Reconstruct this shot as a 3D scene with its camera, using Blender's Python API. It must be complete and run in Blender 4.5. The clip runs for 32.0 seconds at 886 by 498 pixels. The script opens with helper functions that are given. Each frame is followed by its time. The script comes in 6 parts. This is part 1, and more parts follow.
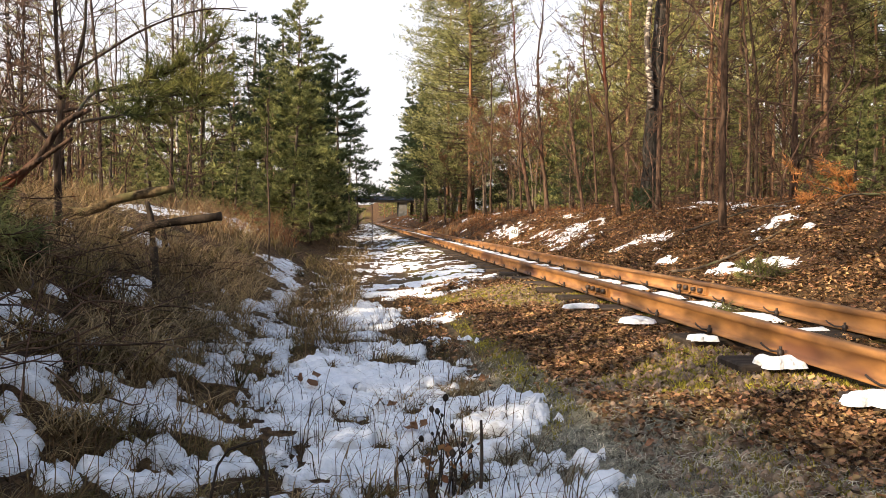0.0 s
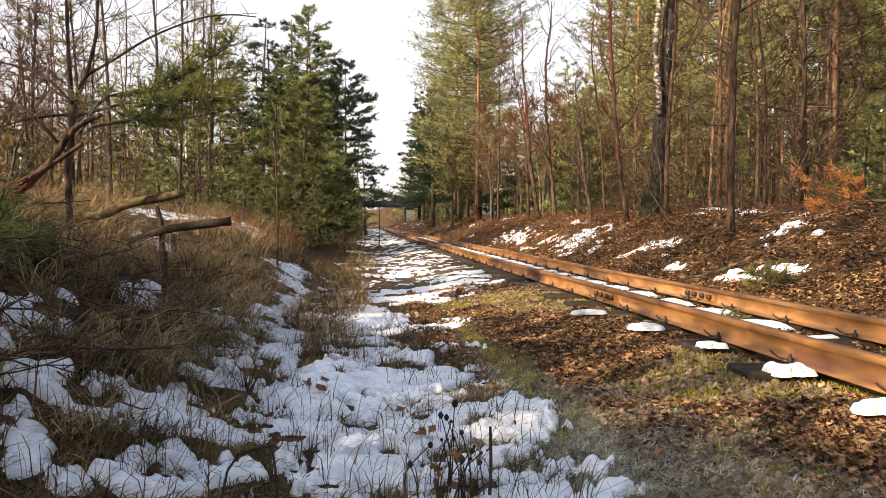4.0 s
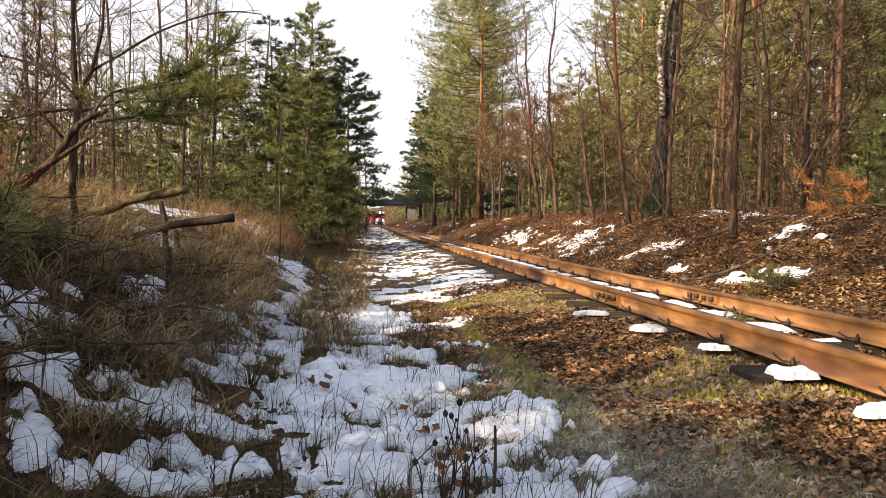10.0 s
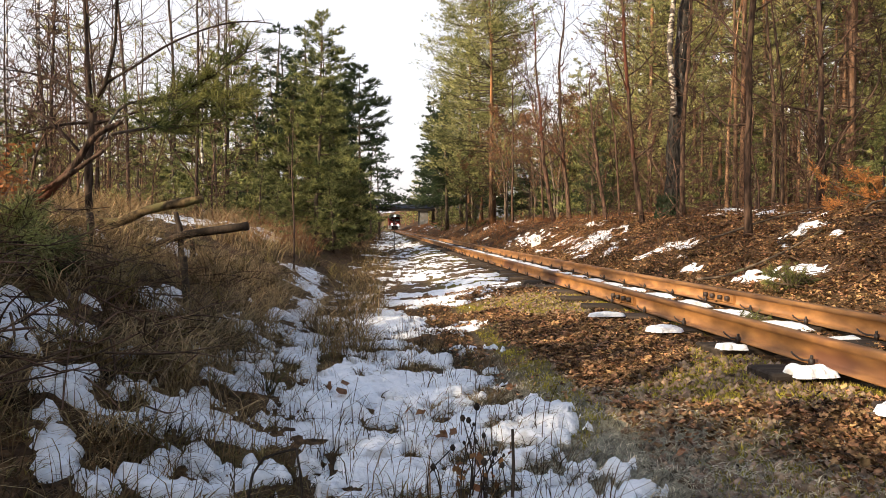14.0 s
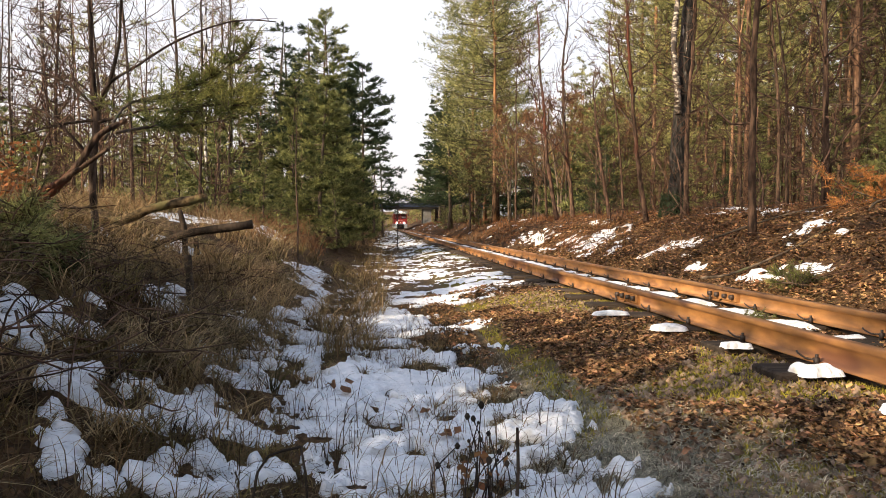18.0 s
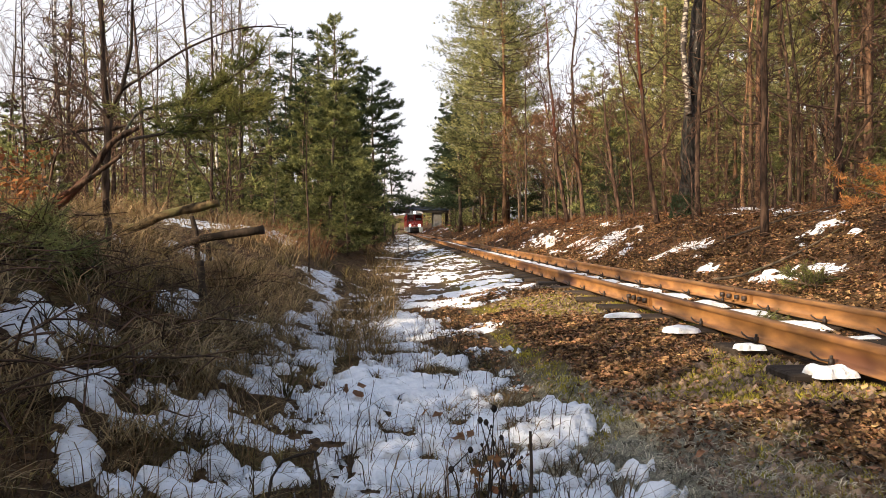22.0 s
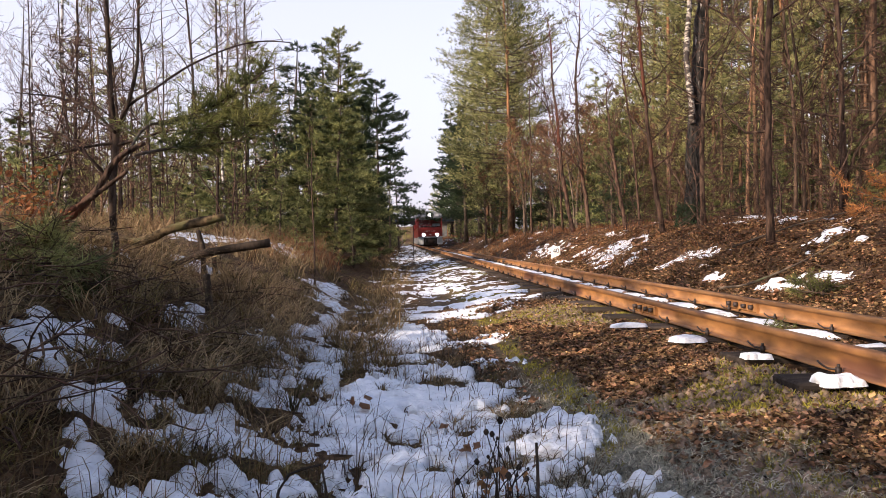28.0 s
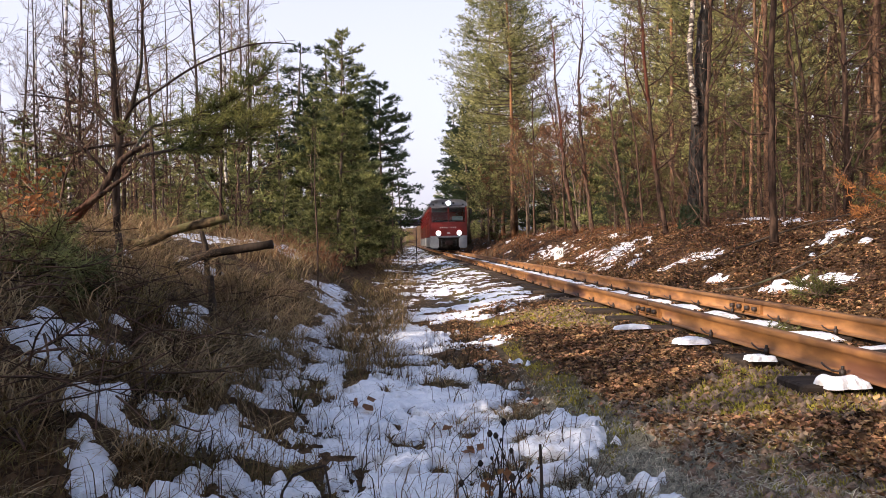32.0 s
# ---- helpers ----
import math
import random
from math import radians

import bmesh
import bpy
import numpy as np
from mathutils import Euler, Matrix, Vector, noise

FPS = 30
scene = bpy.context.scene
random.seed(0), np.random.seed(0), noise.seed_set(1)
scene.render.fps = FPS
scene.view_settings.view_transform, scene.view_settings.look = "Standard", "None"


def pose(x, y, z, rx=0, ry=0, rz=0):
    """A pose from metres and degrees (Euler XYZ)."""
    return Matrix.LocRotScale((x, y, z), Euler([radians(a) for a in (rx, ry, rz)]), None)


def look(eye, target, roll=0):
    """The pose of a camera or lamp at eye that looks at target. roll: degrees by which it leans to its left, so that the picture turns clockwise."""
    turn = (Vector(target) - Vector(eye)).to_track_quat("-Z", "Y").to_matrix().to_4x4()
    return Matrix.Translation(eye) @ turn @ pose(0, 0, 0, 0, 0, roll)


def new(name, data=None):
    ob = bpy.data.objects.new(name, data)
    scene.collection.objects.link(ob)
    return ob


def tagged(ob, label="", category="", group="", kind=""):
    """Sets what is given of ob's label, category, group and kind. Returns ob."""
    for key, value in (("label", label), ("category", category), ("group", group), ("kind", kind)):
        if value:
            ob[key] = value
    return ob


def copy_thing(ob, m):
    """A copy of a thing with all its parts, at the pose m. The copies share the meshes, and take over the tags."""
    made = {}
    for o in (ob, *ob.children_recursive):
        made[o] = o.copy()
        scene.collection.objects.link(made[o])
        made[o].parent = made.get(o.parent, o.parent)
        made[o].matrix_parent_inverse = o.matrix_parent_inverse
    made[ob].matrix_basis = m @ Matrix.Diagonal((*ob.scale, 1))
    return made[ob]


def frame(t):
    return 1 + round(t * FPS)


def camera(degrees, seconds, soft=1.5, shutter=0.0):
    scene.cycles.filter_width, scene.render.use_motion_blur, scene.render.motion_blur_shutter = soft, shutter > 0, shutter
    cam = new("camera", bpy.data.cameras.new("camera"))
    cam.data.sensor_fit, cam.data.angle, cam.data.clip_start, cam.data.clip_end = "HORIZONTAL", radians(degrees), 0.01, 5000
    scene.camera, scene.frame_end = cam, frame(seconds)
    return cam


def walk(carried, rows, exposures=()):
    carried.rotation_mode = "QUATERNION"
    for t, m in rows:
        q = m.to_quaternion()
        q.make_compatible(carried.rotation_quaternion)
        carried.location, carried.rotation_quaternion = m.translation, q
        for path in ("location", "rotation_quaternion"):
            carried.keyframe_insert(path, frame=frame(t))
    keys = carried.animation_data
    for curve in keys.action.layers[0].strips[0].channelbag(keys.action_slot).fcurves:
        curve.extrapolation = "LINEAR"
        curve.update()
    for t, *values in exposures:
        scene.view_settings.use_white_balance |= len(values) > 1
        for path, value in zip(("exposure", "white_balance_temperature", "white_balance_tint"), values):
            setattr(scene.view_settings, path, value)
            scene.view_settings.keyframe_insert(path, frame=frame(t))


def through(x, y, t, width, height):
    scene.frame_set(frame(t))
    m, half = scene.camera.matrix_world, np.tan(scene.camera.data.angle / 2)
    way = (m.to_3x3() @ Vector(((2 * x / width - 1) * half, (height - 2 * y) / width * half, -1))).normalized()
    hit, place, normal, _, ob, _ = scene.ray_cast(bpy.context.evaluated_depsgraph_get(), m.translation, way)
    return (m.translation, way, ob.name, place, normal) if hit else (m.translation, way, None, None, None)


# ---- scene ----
# The world: x across the track to the right, y along the track, z up; z = 0 at the foot of the rails.
cam = camera(62.19, 32.0, soft=0.5)
PATH = [
    (0, pose(0.0000, 0.0000, 0.4900, 87.833, -0.000, -6.451)),
    (0.5, pose(0.0028, -0.0007, 0.4899, 87.935, -0.009, -6.381)),
    (1, pose(0.0008, -0.0018, 0.4898, 88.128, -0.119, -6.247)),
    (1.5, pose(-0.0018, -0.0045, 0.4911, 88.128, -0.188, -6.129)),
    (2, pose(-0.0025, -0.0017, 0.4915, 88.156, -0.213, -6.091)),
    (2.5, pose(-0.0038, -0.0023, 0.4911, 88.029, -0.231, -6.153)),
    (3, pose(-0.0028, -0.0031, 0.4907, 87.974, -0.218, -6.169)),
    (3.5, pose(-0.0043, -0.0036, 0.4923, 88.216, -0.194, -6.058)),
    (5.5, pose(-0.0131, -0.0095, 0.4936, 88.240, -0.285, -5.586)),
    (6, pose(-0.0132, -0.0116, 0.4928, 88.199, -0.428, -5.725)),
    (6.5, pose(-0.0145, -0.0093, 0.4920, 88.148, -0.658, -5.805)),
    (7, pose(-0.0149, -0.0056, 0.4911, 88.250, -0.708, -5.798)),
    (7.5, pose(-0.0164, -0.0086, 0.4937, 88.437, -0.595, -5.686)),
    (8, pose(-0.0155, -0.0098, 0.4937, 88.593, -0.524, -5.618)),
    (8.5, pose(-0.0166, -0.0128, 0.4953, 88.689, -0.595, -5.685)),
    (9, pose(-0.0164, -0.0140, 0.4951, 88.699, -0.690, -5.668)),
    (9.5, pose(-0.0189, -0.0130, 0.4924, 88.479, -0.819, -5.770)),
    (10, pose(-0.0223, -0.0085, 0.4920, 88.176, -0.872, -5.814)),
    (10.5, pose(-0.0227, -0.0076, 0.4920, 87.915, -0.825, -5.710)),
    (11, pose(-0.0266, -0.0084, 0.4911, 87.754, -0.845, -5.674)),
    (11.5, pose(-0.0259, -0.0075, 0.4900, 87.715, -0.836, -5.722)),
    (12, pose(-0.0252, -0.0094, 0.4922, 87.718, -0.739, -5.652)),
    (12.5, pose(-0.0232, -0.0083, 0.4922, 88.027, -0.414, -5.496)),
    (13, pose(-0.0231, -0.0117, 0.4947, 88.386, -0.052, -5.238)),
    (13.5, pose(-0.0233, -0.0146, 0.4964, 88.519, 0.209, -4.918)),
    (14, pose(-0.0248, -0.0143, 0.4959, 88.454, 0.261, -4.816)),
    (14.5, pose(-0.0258, -0.0140, 0.4953, 88.336, 0.102, -4.943)),
    (16.5, pose(-0.0229, -0.0145, 0.4960, 88.388, 0.385, -4.439)),
    (17, pose(-0.0256, -0.0158, 0.4956, 88.379, 0.370, -4.362)),
    (17.5, pose(-0.0275, -0.0133, 0.4959, 88.363, 0.282, -4.491)),
    (18, pose(-0.0283, -0.0123, 0.4946, 88.354, 0.229, -4.561)),
    (18.5, pose(-0.0278, -0.0121, 0.4954, 88.386, 0.220, -4.460)),
    (19, pose(-0.0264, -0.0156, 0.4967, 88.527, 0.441, -4.212)),
    (19.5, pose(-0.0289, -0.0176, 0.4974, 88.651, 0.434, -4.001)),
    (20, pose(-0.0320, -0.0169, 0.4967, 88.572, 0.323, -3.959)),
    (20.5, pose(-0.0323, -0.0153, 0.4963, 88.410, 0.260, -3.973)),
    (21, pose(-0.0335, -0.0144, 0.4960, 88.423, 0.217, -3.982)),
    (21.5, pose(-0.0330, -0.0135, 0.4957, 88.496, 0.399, -3.907)),
    (22, pose(-0.0307, -0.0160, 0.4976, 88.601, 0.753, -3.756)),
    (22.5, pose(-0.0321, -0.0162, 0.4978, 88.646, 0.907, -3.634)),
    (23, pose(-0.0322, -0.0204, 0.4984, 88.730, 0.931, -3.561)),
    (23.5, pose(-0.0329, -0.0176, 0.4978, 88.805, 0.817, -3.605)),
    (24, pose(-0.0324, -0.0187, 0.4985, 88.830, 0.746, -3.704)),
    (24.5, pose(-0.0328, -0.0200, 0.4989, 88.881, 0.693, -3.693)),
    (25, pose(-0.0331, -0.0191, 0.4989, 88.915, 0.810, -3.510)),
    (25.5, pose(-0.0329, -0.0197, 0.4994, 88.965, 0.981, -3.493)),
    (27.5, pose(-0.0275, -0.0246, 0.5008, 89.486, 1.237, -3.511)),
    (28, pose(-0.0279, -0.0250, 0.5009, 89.467, 1.306, -3.319)),
    (28.5, pose(-0.0300, -0.0242, 0.4995, 89.293, 1.280, -3.394)),
    (29, pose(-0.0307, -0.0213, 0.4992, 89.222, 1.244, -3.557)),
    (29.5, pose(-0.0294, -0.0222, 0.5002, 89.254, 1.193, -3.586)),
    (30, pose(-0.0283, -0.0232, 0.4999, 89.355, 1.213, -3.446)),
    (30.5, pose(-0.0297, -0.0229, 0.4997, 89.410, 1.222, -3.214)),
    (31, pose(-0.0323, -0.0238, 0.5010, 89.395, 1.181, -3.073)),
    (31.5, pose(-0.0320, -0.0237, 0.5000, 89.472, 1.225, -3.091)),
    (32, pose(-0.0304, -0.0253, 0.5006, 89.589, 1.253, -3.102)),
]
EXPOSURES = [(0.0, 0.5, 6330, 11), (8.0, 0.5, 6330, 11), (14.0, 0.4, 6330, 11), (25.0, 0.28, 6270, 12), (27.5, 0.21, 5800, 19), (32.0, 0.19, 5760, 19)]
walk(cam, PATH, EXPOSURES)

# ---- light: a low winter sun from the left, clear pale sky ----
SUN_FROM = Vector((-0.79, -0.50, 0.42)).normalized()
world = bpy.data.worlds.new("world")
scene.world = world
world.use_nodes = True
wn = world.node_tree.nodes
sky = wn.new("ShaderNodeTexSky")
sky.sky_type, sky.sun_disc = "NISHITA", False
sky.sun_elevation = math.asin(SUN_FROM.z)
sky.sun_rotation = math.atan2(SUN_FROM.x, SUN_FROM.y) % (2 * math.pi)
sky.air_density, sky.dust_density, sky.ozone_density = 1.0, 6.0, 1.0
wn["Background"].inputs["Strength"].default_value = 0.15
# a thin even veil of high cloud whitens the clear sky
veil = wn.new("ShaderNodeMix")
veil.data_type, veil.blend_type = "RGBA", "ADD"
veil.inputs[0].default_value = 1.0
up = wn.new("ShaderNodeTexCoord")
height = wn.new("ShaderNodeSeparateXYZ")
world.node_tree.links.new(up.outputs["Generated"], height.inputs[0])
ramp_sky = wn.new("ShaderNodeMapRange")
ramp_sky.interpolation_type = "SMOOTHSTEP"
ramp_sky.inputs[1].default_value, ramp_sky.inputs[2].default_value = 0.2, 0.95
world.node_tree.links.new(height.outputs["Z"], ramp_sky.inputs[0])
tint = wn.new("ShaderNodeMix")
tint.data_type = "RGBA"
tint.inputs[6].default_value, tint.inputs[7].default_value = (4.7, 4.4, 4.3, 1), (0.9, 1.35, 2.15, 1)
world.node_tree.links.new(ramp_sky.outputs[0], tint.inputs[0])
world.node_tree.links.new(tint.outputs[2], veil.inputs[7])
dim = wn.new("ShaderNodeMix")
dim.data_type, dim.blend_type = "RGBA", "MULTIPLY"
dim.inputs[0].default_value, dim.inputs[7].default_value = 1.0, (0.6, 0.6, 0.6, 1)
world.node_tree.links.new(sky.outputs[0], dim.inputs[6])
world.node_tree.links.new(dim.outputs[2], veil.inputs[6])
world.node_tree.links.new(veil.outputs[2], wn["Background"].inputs["Color"])
sun = new("sun", bpy.data.lights.new("sun", "SUN"))
sun.data.energy, sun.data.angle, sun.data.color = 7.4, radians(0.6), (1.0, 0.785, 0.525)
sun.matrix_basis = look(SUN_FROM * 50, (0, 0, 0))

# ---- tools for meshes ----
rng = np.random.default_rng(7)


def hash2(i, j, s):
    n = np.sin(i * 127.1 + j * 311.7 + s * 74.7) * 43758.5453
    return n - np.floor(n)


def vnoise(x, y, s=0.0):
    """Smooth value noise, 0 to 1."""
    i, j = np.floor(x), np.floor(y)
    u, v = x - i, y - j
    u, v = u * u * (3 - 2 * u), v * v * (3 - 2 * v)
    a, b, c, d = hash2(i, j, s), hash2(i + 1, j, s), hash2(i, j + 1, s), hash2(i + 1, j + 1, s)
    return (a * (1 - u) + b * u) * (1 - v) + (c * (1 - u) + d * u) * v


def fbm(x, y, s=0.0, octaves=4):
    total, amp, norm = 0, 1.0, 0.0
    for k in range(octaves):
        total, norm = total + amp * vnoise(x * 2**k, y * 2**k, s + k), norm + amp
        amp *= 0.5
    return total / norm


class Acc:
    """Gathers vertices and faces of one mesh."""

    def __init__(self):
        self.v, self.f, self.n = [], {3: [], 4: []}, 0

    def add(self, verts, faces):
        verts, faces = np.asarray(verts, float).reshape(-1, 3), np.asarray(faces, int)
        self.f[faces.shape[1]].append(faces + self.n)
        self.v.append(verts)
        self.n += len(verts)
        return self

    def mesh(self, name, smooth=False):
        v = np.concatenate(self.v)
        loops, starts, at = [], [], 0
        for k in (3, 4):
            if self.f[k]:
                f = np.concatenate(self.f[k])
                loops.append(f.ravel())
                starts.append(at + np.arange(len(f)) * k)
                at += f.size
        loops, starts = np.concatenate(loops), np.concatenate(starts)
        me = bpy.data.meshes.new(name)
        me.vertices.add(len(v))
        me.vertices.foreach_set("co", v.ravel())
        me.loops.add(len(loops))
        me.loops.foreach_set("vertex_index", loops.astype(np.int32))
        me.polygons.add(len(starts))
        me.polygons.foreach_set("loop_start", starts.astype(np.int32))
        me.update(calc_edges=True)
        if smooth:
            me.polygons.foreach_set("use_smooth", np.ones(len(starts), bool))
        return me


def tube(acc, pts, radii, sides=6, cap=True):
    """A tapered round bar along points."""
    pts, radii = np.asarray(pts, float), np.broadcast_to(radii, (len(pts),))
    t = np.gradient(pts, axis=0)
    t /= np.linalg.norm(t, axis=1)[:, None] + 1e-9
    ref = np.array([0.3, 0.9, 0.1]) if abs(t[0, 2]) > 0.7 else np.array([0.05, 0.1, 1.0])
    a = np.cross(t, ref)
    a /= np.linalg.norm(a, axis=1)[:, None] + 1e-9
    b = np.cross(t, a)
    ang = np.arange(sides) * 2 * np.pi / sides
    ring = pts[:, None] + radii[:, None, None] * (np.cos(ang)[None, :, None] * a[:, None] + np.sin(ang)[None, :, None] * b[:, None])
    n = len(pts)
    i = np.arange(n - 1)[:, None] * sides + np.arange(sides)[None]
    j = np.arange(n - 1)[:, None] * sides + (np.arange(sides)[None] + 1) % sides
    q = np.stack([i, i + sides, j + sides, j], -1).reshape(-1, 4)
    at = acc.n
    acc.add(ring.reshape(-1, 3), q)
    if cap:
        for k in (0, n - 1):
            acc.add([pts[k]], [[0, 0, 0]])
            acc.f[3].pop()
            s = at + k * sides + np.arange(sides)
            e = at + k * sides + (np.arange(sides) + 1) % sides
            tri = np.stack([s, e, np.full(sides, acc.n - 1)], -1)
            acc.f[3].append(tri if k == 0 else tri[:, ::-1])
    return acc


def needles(acc, base, tip, width):
    """One slim triangle from each base to each tip."""
    base, tip = np.asarray(base), np.asarray(tip)
    d = tip - base
    side = np.cross(d, rng.normal(size=d.shape))
    side *= (np.broadcast_to(width, (len(d),)) * 0.5 / (np.linalg.norm(side, axis=1) + 1e-9))[:, None]
    v = np.stack([base - side, base + side, tip], 1)
    acc.add(v.reshape(-1, 3), np.arange(len(d) * 3).reshape(-1, 3))


def blades(acc, base, height, lean, width):
    """Bent grass blades: a ribbon of three pieces each."""
    n = len(base)
    az = rng.uniform(0, 2 * np.pi, n)
    out = np.stack([np.cos(az), np.sin(az), np.zeros(n)], 1)
    across = np.stack([-np.sin(az + 0.6), np.cos(az + 0.6), np.zeros(n)], 1)
    rows = []
    for k, w in ((0, 1.0), (0.4, 0.85), (0.75, 0.6), (1.0, 0.1)):
        c = base + out * (lean * height * k**2)[:, None]
        c = c + np.array([0, 0, 1.0]) * (height * (k - 0.35 * lean * k**3))[:, None]
        rows += [c - across * (width * w / 2)[:, None], c + across * (width * w / 2)[:, None]]
    v = np.stack(rows, 1).reshape(-1, 3)
    q = np.array([[0, 1, 3, 2], [2, 3, 5, 4], [4, 5, 7, 6]])
    acc.add(v, (np.arange(n)[:, None, None] * 8 + q[None]).reshape(-1, 4))


def box(acc, lo, hi):
    (a, b, c), (d, e, f) = lo, hi
    v = [(a, b, c), (d, b, c), (d, e, c), (a, e, c), (a, b, f), (d, b, f), (d, e, f), (a, e, f)]
    acc.add(v, [(0, 3, 2, 1), (4, 5, 6, 7), (0, 1, 5, 4), (1, 2, 6, 5), (2, 3, 7, 6), (3, 0, 4, 7)])
    return acc


def soft_box(name, lo, hi, r=0.01):
    """A box mesh with bevelled edges."""
    bm = bmesh.new()
    bmesh.ops.create_cube(bm, size=1)
    lo, hi = Vector(lo), Vector(hi)
    for v in bm.verts:
        v.co = Vector(((lo[k] + hi[k]) / 2 + v.co[k] * (hi[k] - lo[k]) for k in range(3)))
    bmesh.ops.bevel(bm, geom=bm.edges[:], offset=r, segments=2, affect="EDGES")
    me = bpy.data.meshes.new(name)
    bm.to_mesh(me)
    bm.free()
    return me


def part(name, mesh, material, parent=None, label=""):
    ob = new(name, mesh.mesh(name) if isinstance(mesh, Acc) else mesh)
    if material and not ob.data.materials:
        ob.data.materials.append(material)
    ob.parent = parent
    return tagged(ob, label)


def thing(name, label, category, at=(0, 0, 0), group="", kind=""):
    ob = new(name)
    ob.empty_display_size = 0.1
    ob.location = at
    return tagged(ob, label, category, group, kind)


# ---- materials ----
def link(m, a, b):
    m.node_tree.links.new(a, b)


def surface(name, dark, light, scale=8.0, rough=0.85, bump=0.3, stretch=(1, 1, 1), spot=None, spot_at=0.62, spot_scale=3.0,
            island=0.0, each=0.0, metal=0.0, glow=0.0, bump_scale=None, coords="Object", depth=0.01):
    """Two tones mixed by noise, with a larger stain, chance shifts from piece to piece, and a bump."""
    m = bpy.data.materials.new(name)
    m.use_nodes = True
    n = m.node_tree.nodes
    p = n["Principled BSDF"]
    p.inputs["Roughness"].default_value, p.inputs["Metallic"].default_value = rough, metal
    p.inputs["Specular IOR Level"].default_value = 0.5 if rough < 0.65 else 0.12
    co = n.new("ShaderNodeTexCoord")
    mp = n.new("ShaderNodeMapping")
    mp.inputs["Scale"].default_value = stretch
    link(m, co.outputs[coords], mp.inputs[0])

    def tex(s, detail=5.0):
        t = n.new("ShaderNodeTexNoise")
        t.inputs["Scale"].default_value, t.inputs["Detail"].default_value = s, detail
        link(m, mp.outputs[0], t.inputs["Vector"])
        return t

    def mix(f, a, b):
        x = n.new("ShaderNodeMix")
        x.data_type = "RGBA"
        for k, v in ((0, f), (6, a), (7, b)):
            if isinstance(v, (int, float)):
                x.inputs[k].default_value = v
            elif isinstance(v, tuple):
                x.inputs[k].default_value = (*v, 1)
            else:
                link(m, v, x.inputs[k])
        return x.outputs[2]

    def steep(v, lo, hi):
        r = n.new("ShaderNodeMapRange")
        r.interpolation_type = "SMOOTHSTEP"
        r.inputs[1].default_value, r.inputs[2].default_value = lo, hi
        link(m, v, r.inputs[0])
        return r.outputs[0]

    fine = tex(scale)
    col = mix(steep(fine.outputs[0], 0.3, 0.7), dark, light)
    if spot:
        col = mix(steep(tex(spot_scale, 3).outputs[0], spot_at - 0.05, spot_at + 0.06), col, spot)
    shift = None
    if island:
        g = n.new("ShaderNodeNewGeometry")
        shift, amount = g.outputs["Random Per Island"], island
    elif each:
        g = n.new("ShaderNodeObjectInfo")
        shift, amount = g.outputs["Random"], each
    if shift:
        h = n.new("ShaderNodeHueSaturation")
        r = n.new("ShaderNodeMapRange")
        r.inputs[3].default_value, r.inputs[4].default_value = 1 - amount, 1 + amount
        link(m, shift, r.inputs[0])
        link(m, r.outputs[0], h.inputs["Value"])
        q = n.new("ShaderNodeMath")
        q.operation = "MULTIPLY_ADD"
        w = n.new("ShaderNodeMath")
        w.operation = "FRACT"
        k = n.new("ShaderNodeMath")
        k.operation, k.inputs[1].default_value = "MULTIPLY", 7.31
        link(m, shift, k.inputs[0])
        link(m, k.outputs[0], w.inputs[0])
        link(m, w.outputs[0], q.inputs[0])
        q.inputs[1].default_value, q.inputs[2].default_value = 0.05 * amount, 0.5 - 0.025 * amount
        link(m, q.outputs[0], h.inputs["Hue"])
        link(m, col, h.inputs["Color"])
        col = h.outputs[0]
    link(m, col, p.inputs["Base Color"])
    if bump:
        b = n.new("ShaderNodeBump")
        b.inputs["Strength"].default_value, b.inputs["Distance"].default_value = bump, depth
        link(m, tex(bump_scale or scale * 2.3).outputs[0], b.inputs["Height"])
        link(m, b.outputs[0], p.inputs["Normal"])
    if glow:
        p.inputs["Emission Color"].default_value, p.inputs["Emission Strength"].default_value = (*light, 1), glow
    return m


def leafy(name, dark, light, scale=1.5, island=0.35, through=0.3, rough=0.7):
    """Leaves, needles and grass, through which some light comes."""
    m = surface(name, dark, light, scale, rough, 0, island=island)
    n = m.node_tree.nodes
    p, out = n["Principled BSDF"], n["Material Output"]
    t = n.new("ShaderNodeBsdfTranslucent")
    src = p.inputs["Base Color"].links[0].from_socket
    link(m, src, t.inputs[0])
    x = n.new("ShaderNodeMixShader")
    x.inputs[0].default_value = through
    link(m, p.outputs[0], x.inputs[1])
    link(m, t.outputs[0], x.inputs[2])
    link(m, x.outputs[0], out.inputs[0])
    return m


M_SNOW = surface("snow", (0.71, 0.75, 0.80), (0.84, 0.86, 0.89), 24, 0.6, 0.9, bump_scale=55, depth=0.012, spot=(0.52, 0.52, 0.51), spot_at=0.63, spot_scale=9)
M_RUST = surface("rusty_rail", (0.16, 0.072, 0.022), (0.32, 0.155, 0.048), 18, 0.6, 0.25, stretch=(1, 0.3, 1), spot=(0.11, 0.045, 0.02), spot_at=0.6, spot_scale=5, depth=0.003)
M_IRON = surface("dark_iron", (0.012, 0.009, 0.008), (0.04, 0.024, 0.017), 40, 0.6, 0.4, depth=0.003)
M_TIE = surface("old_sleeper_wood", (0.028, 0.022, 0.018), (0.075, 0.058, 0.045), 9, 0.85, 0.7, stretch=(0.25, 3, 3), each=0.3)
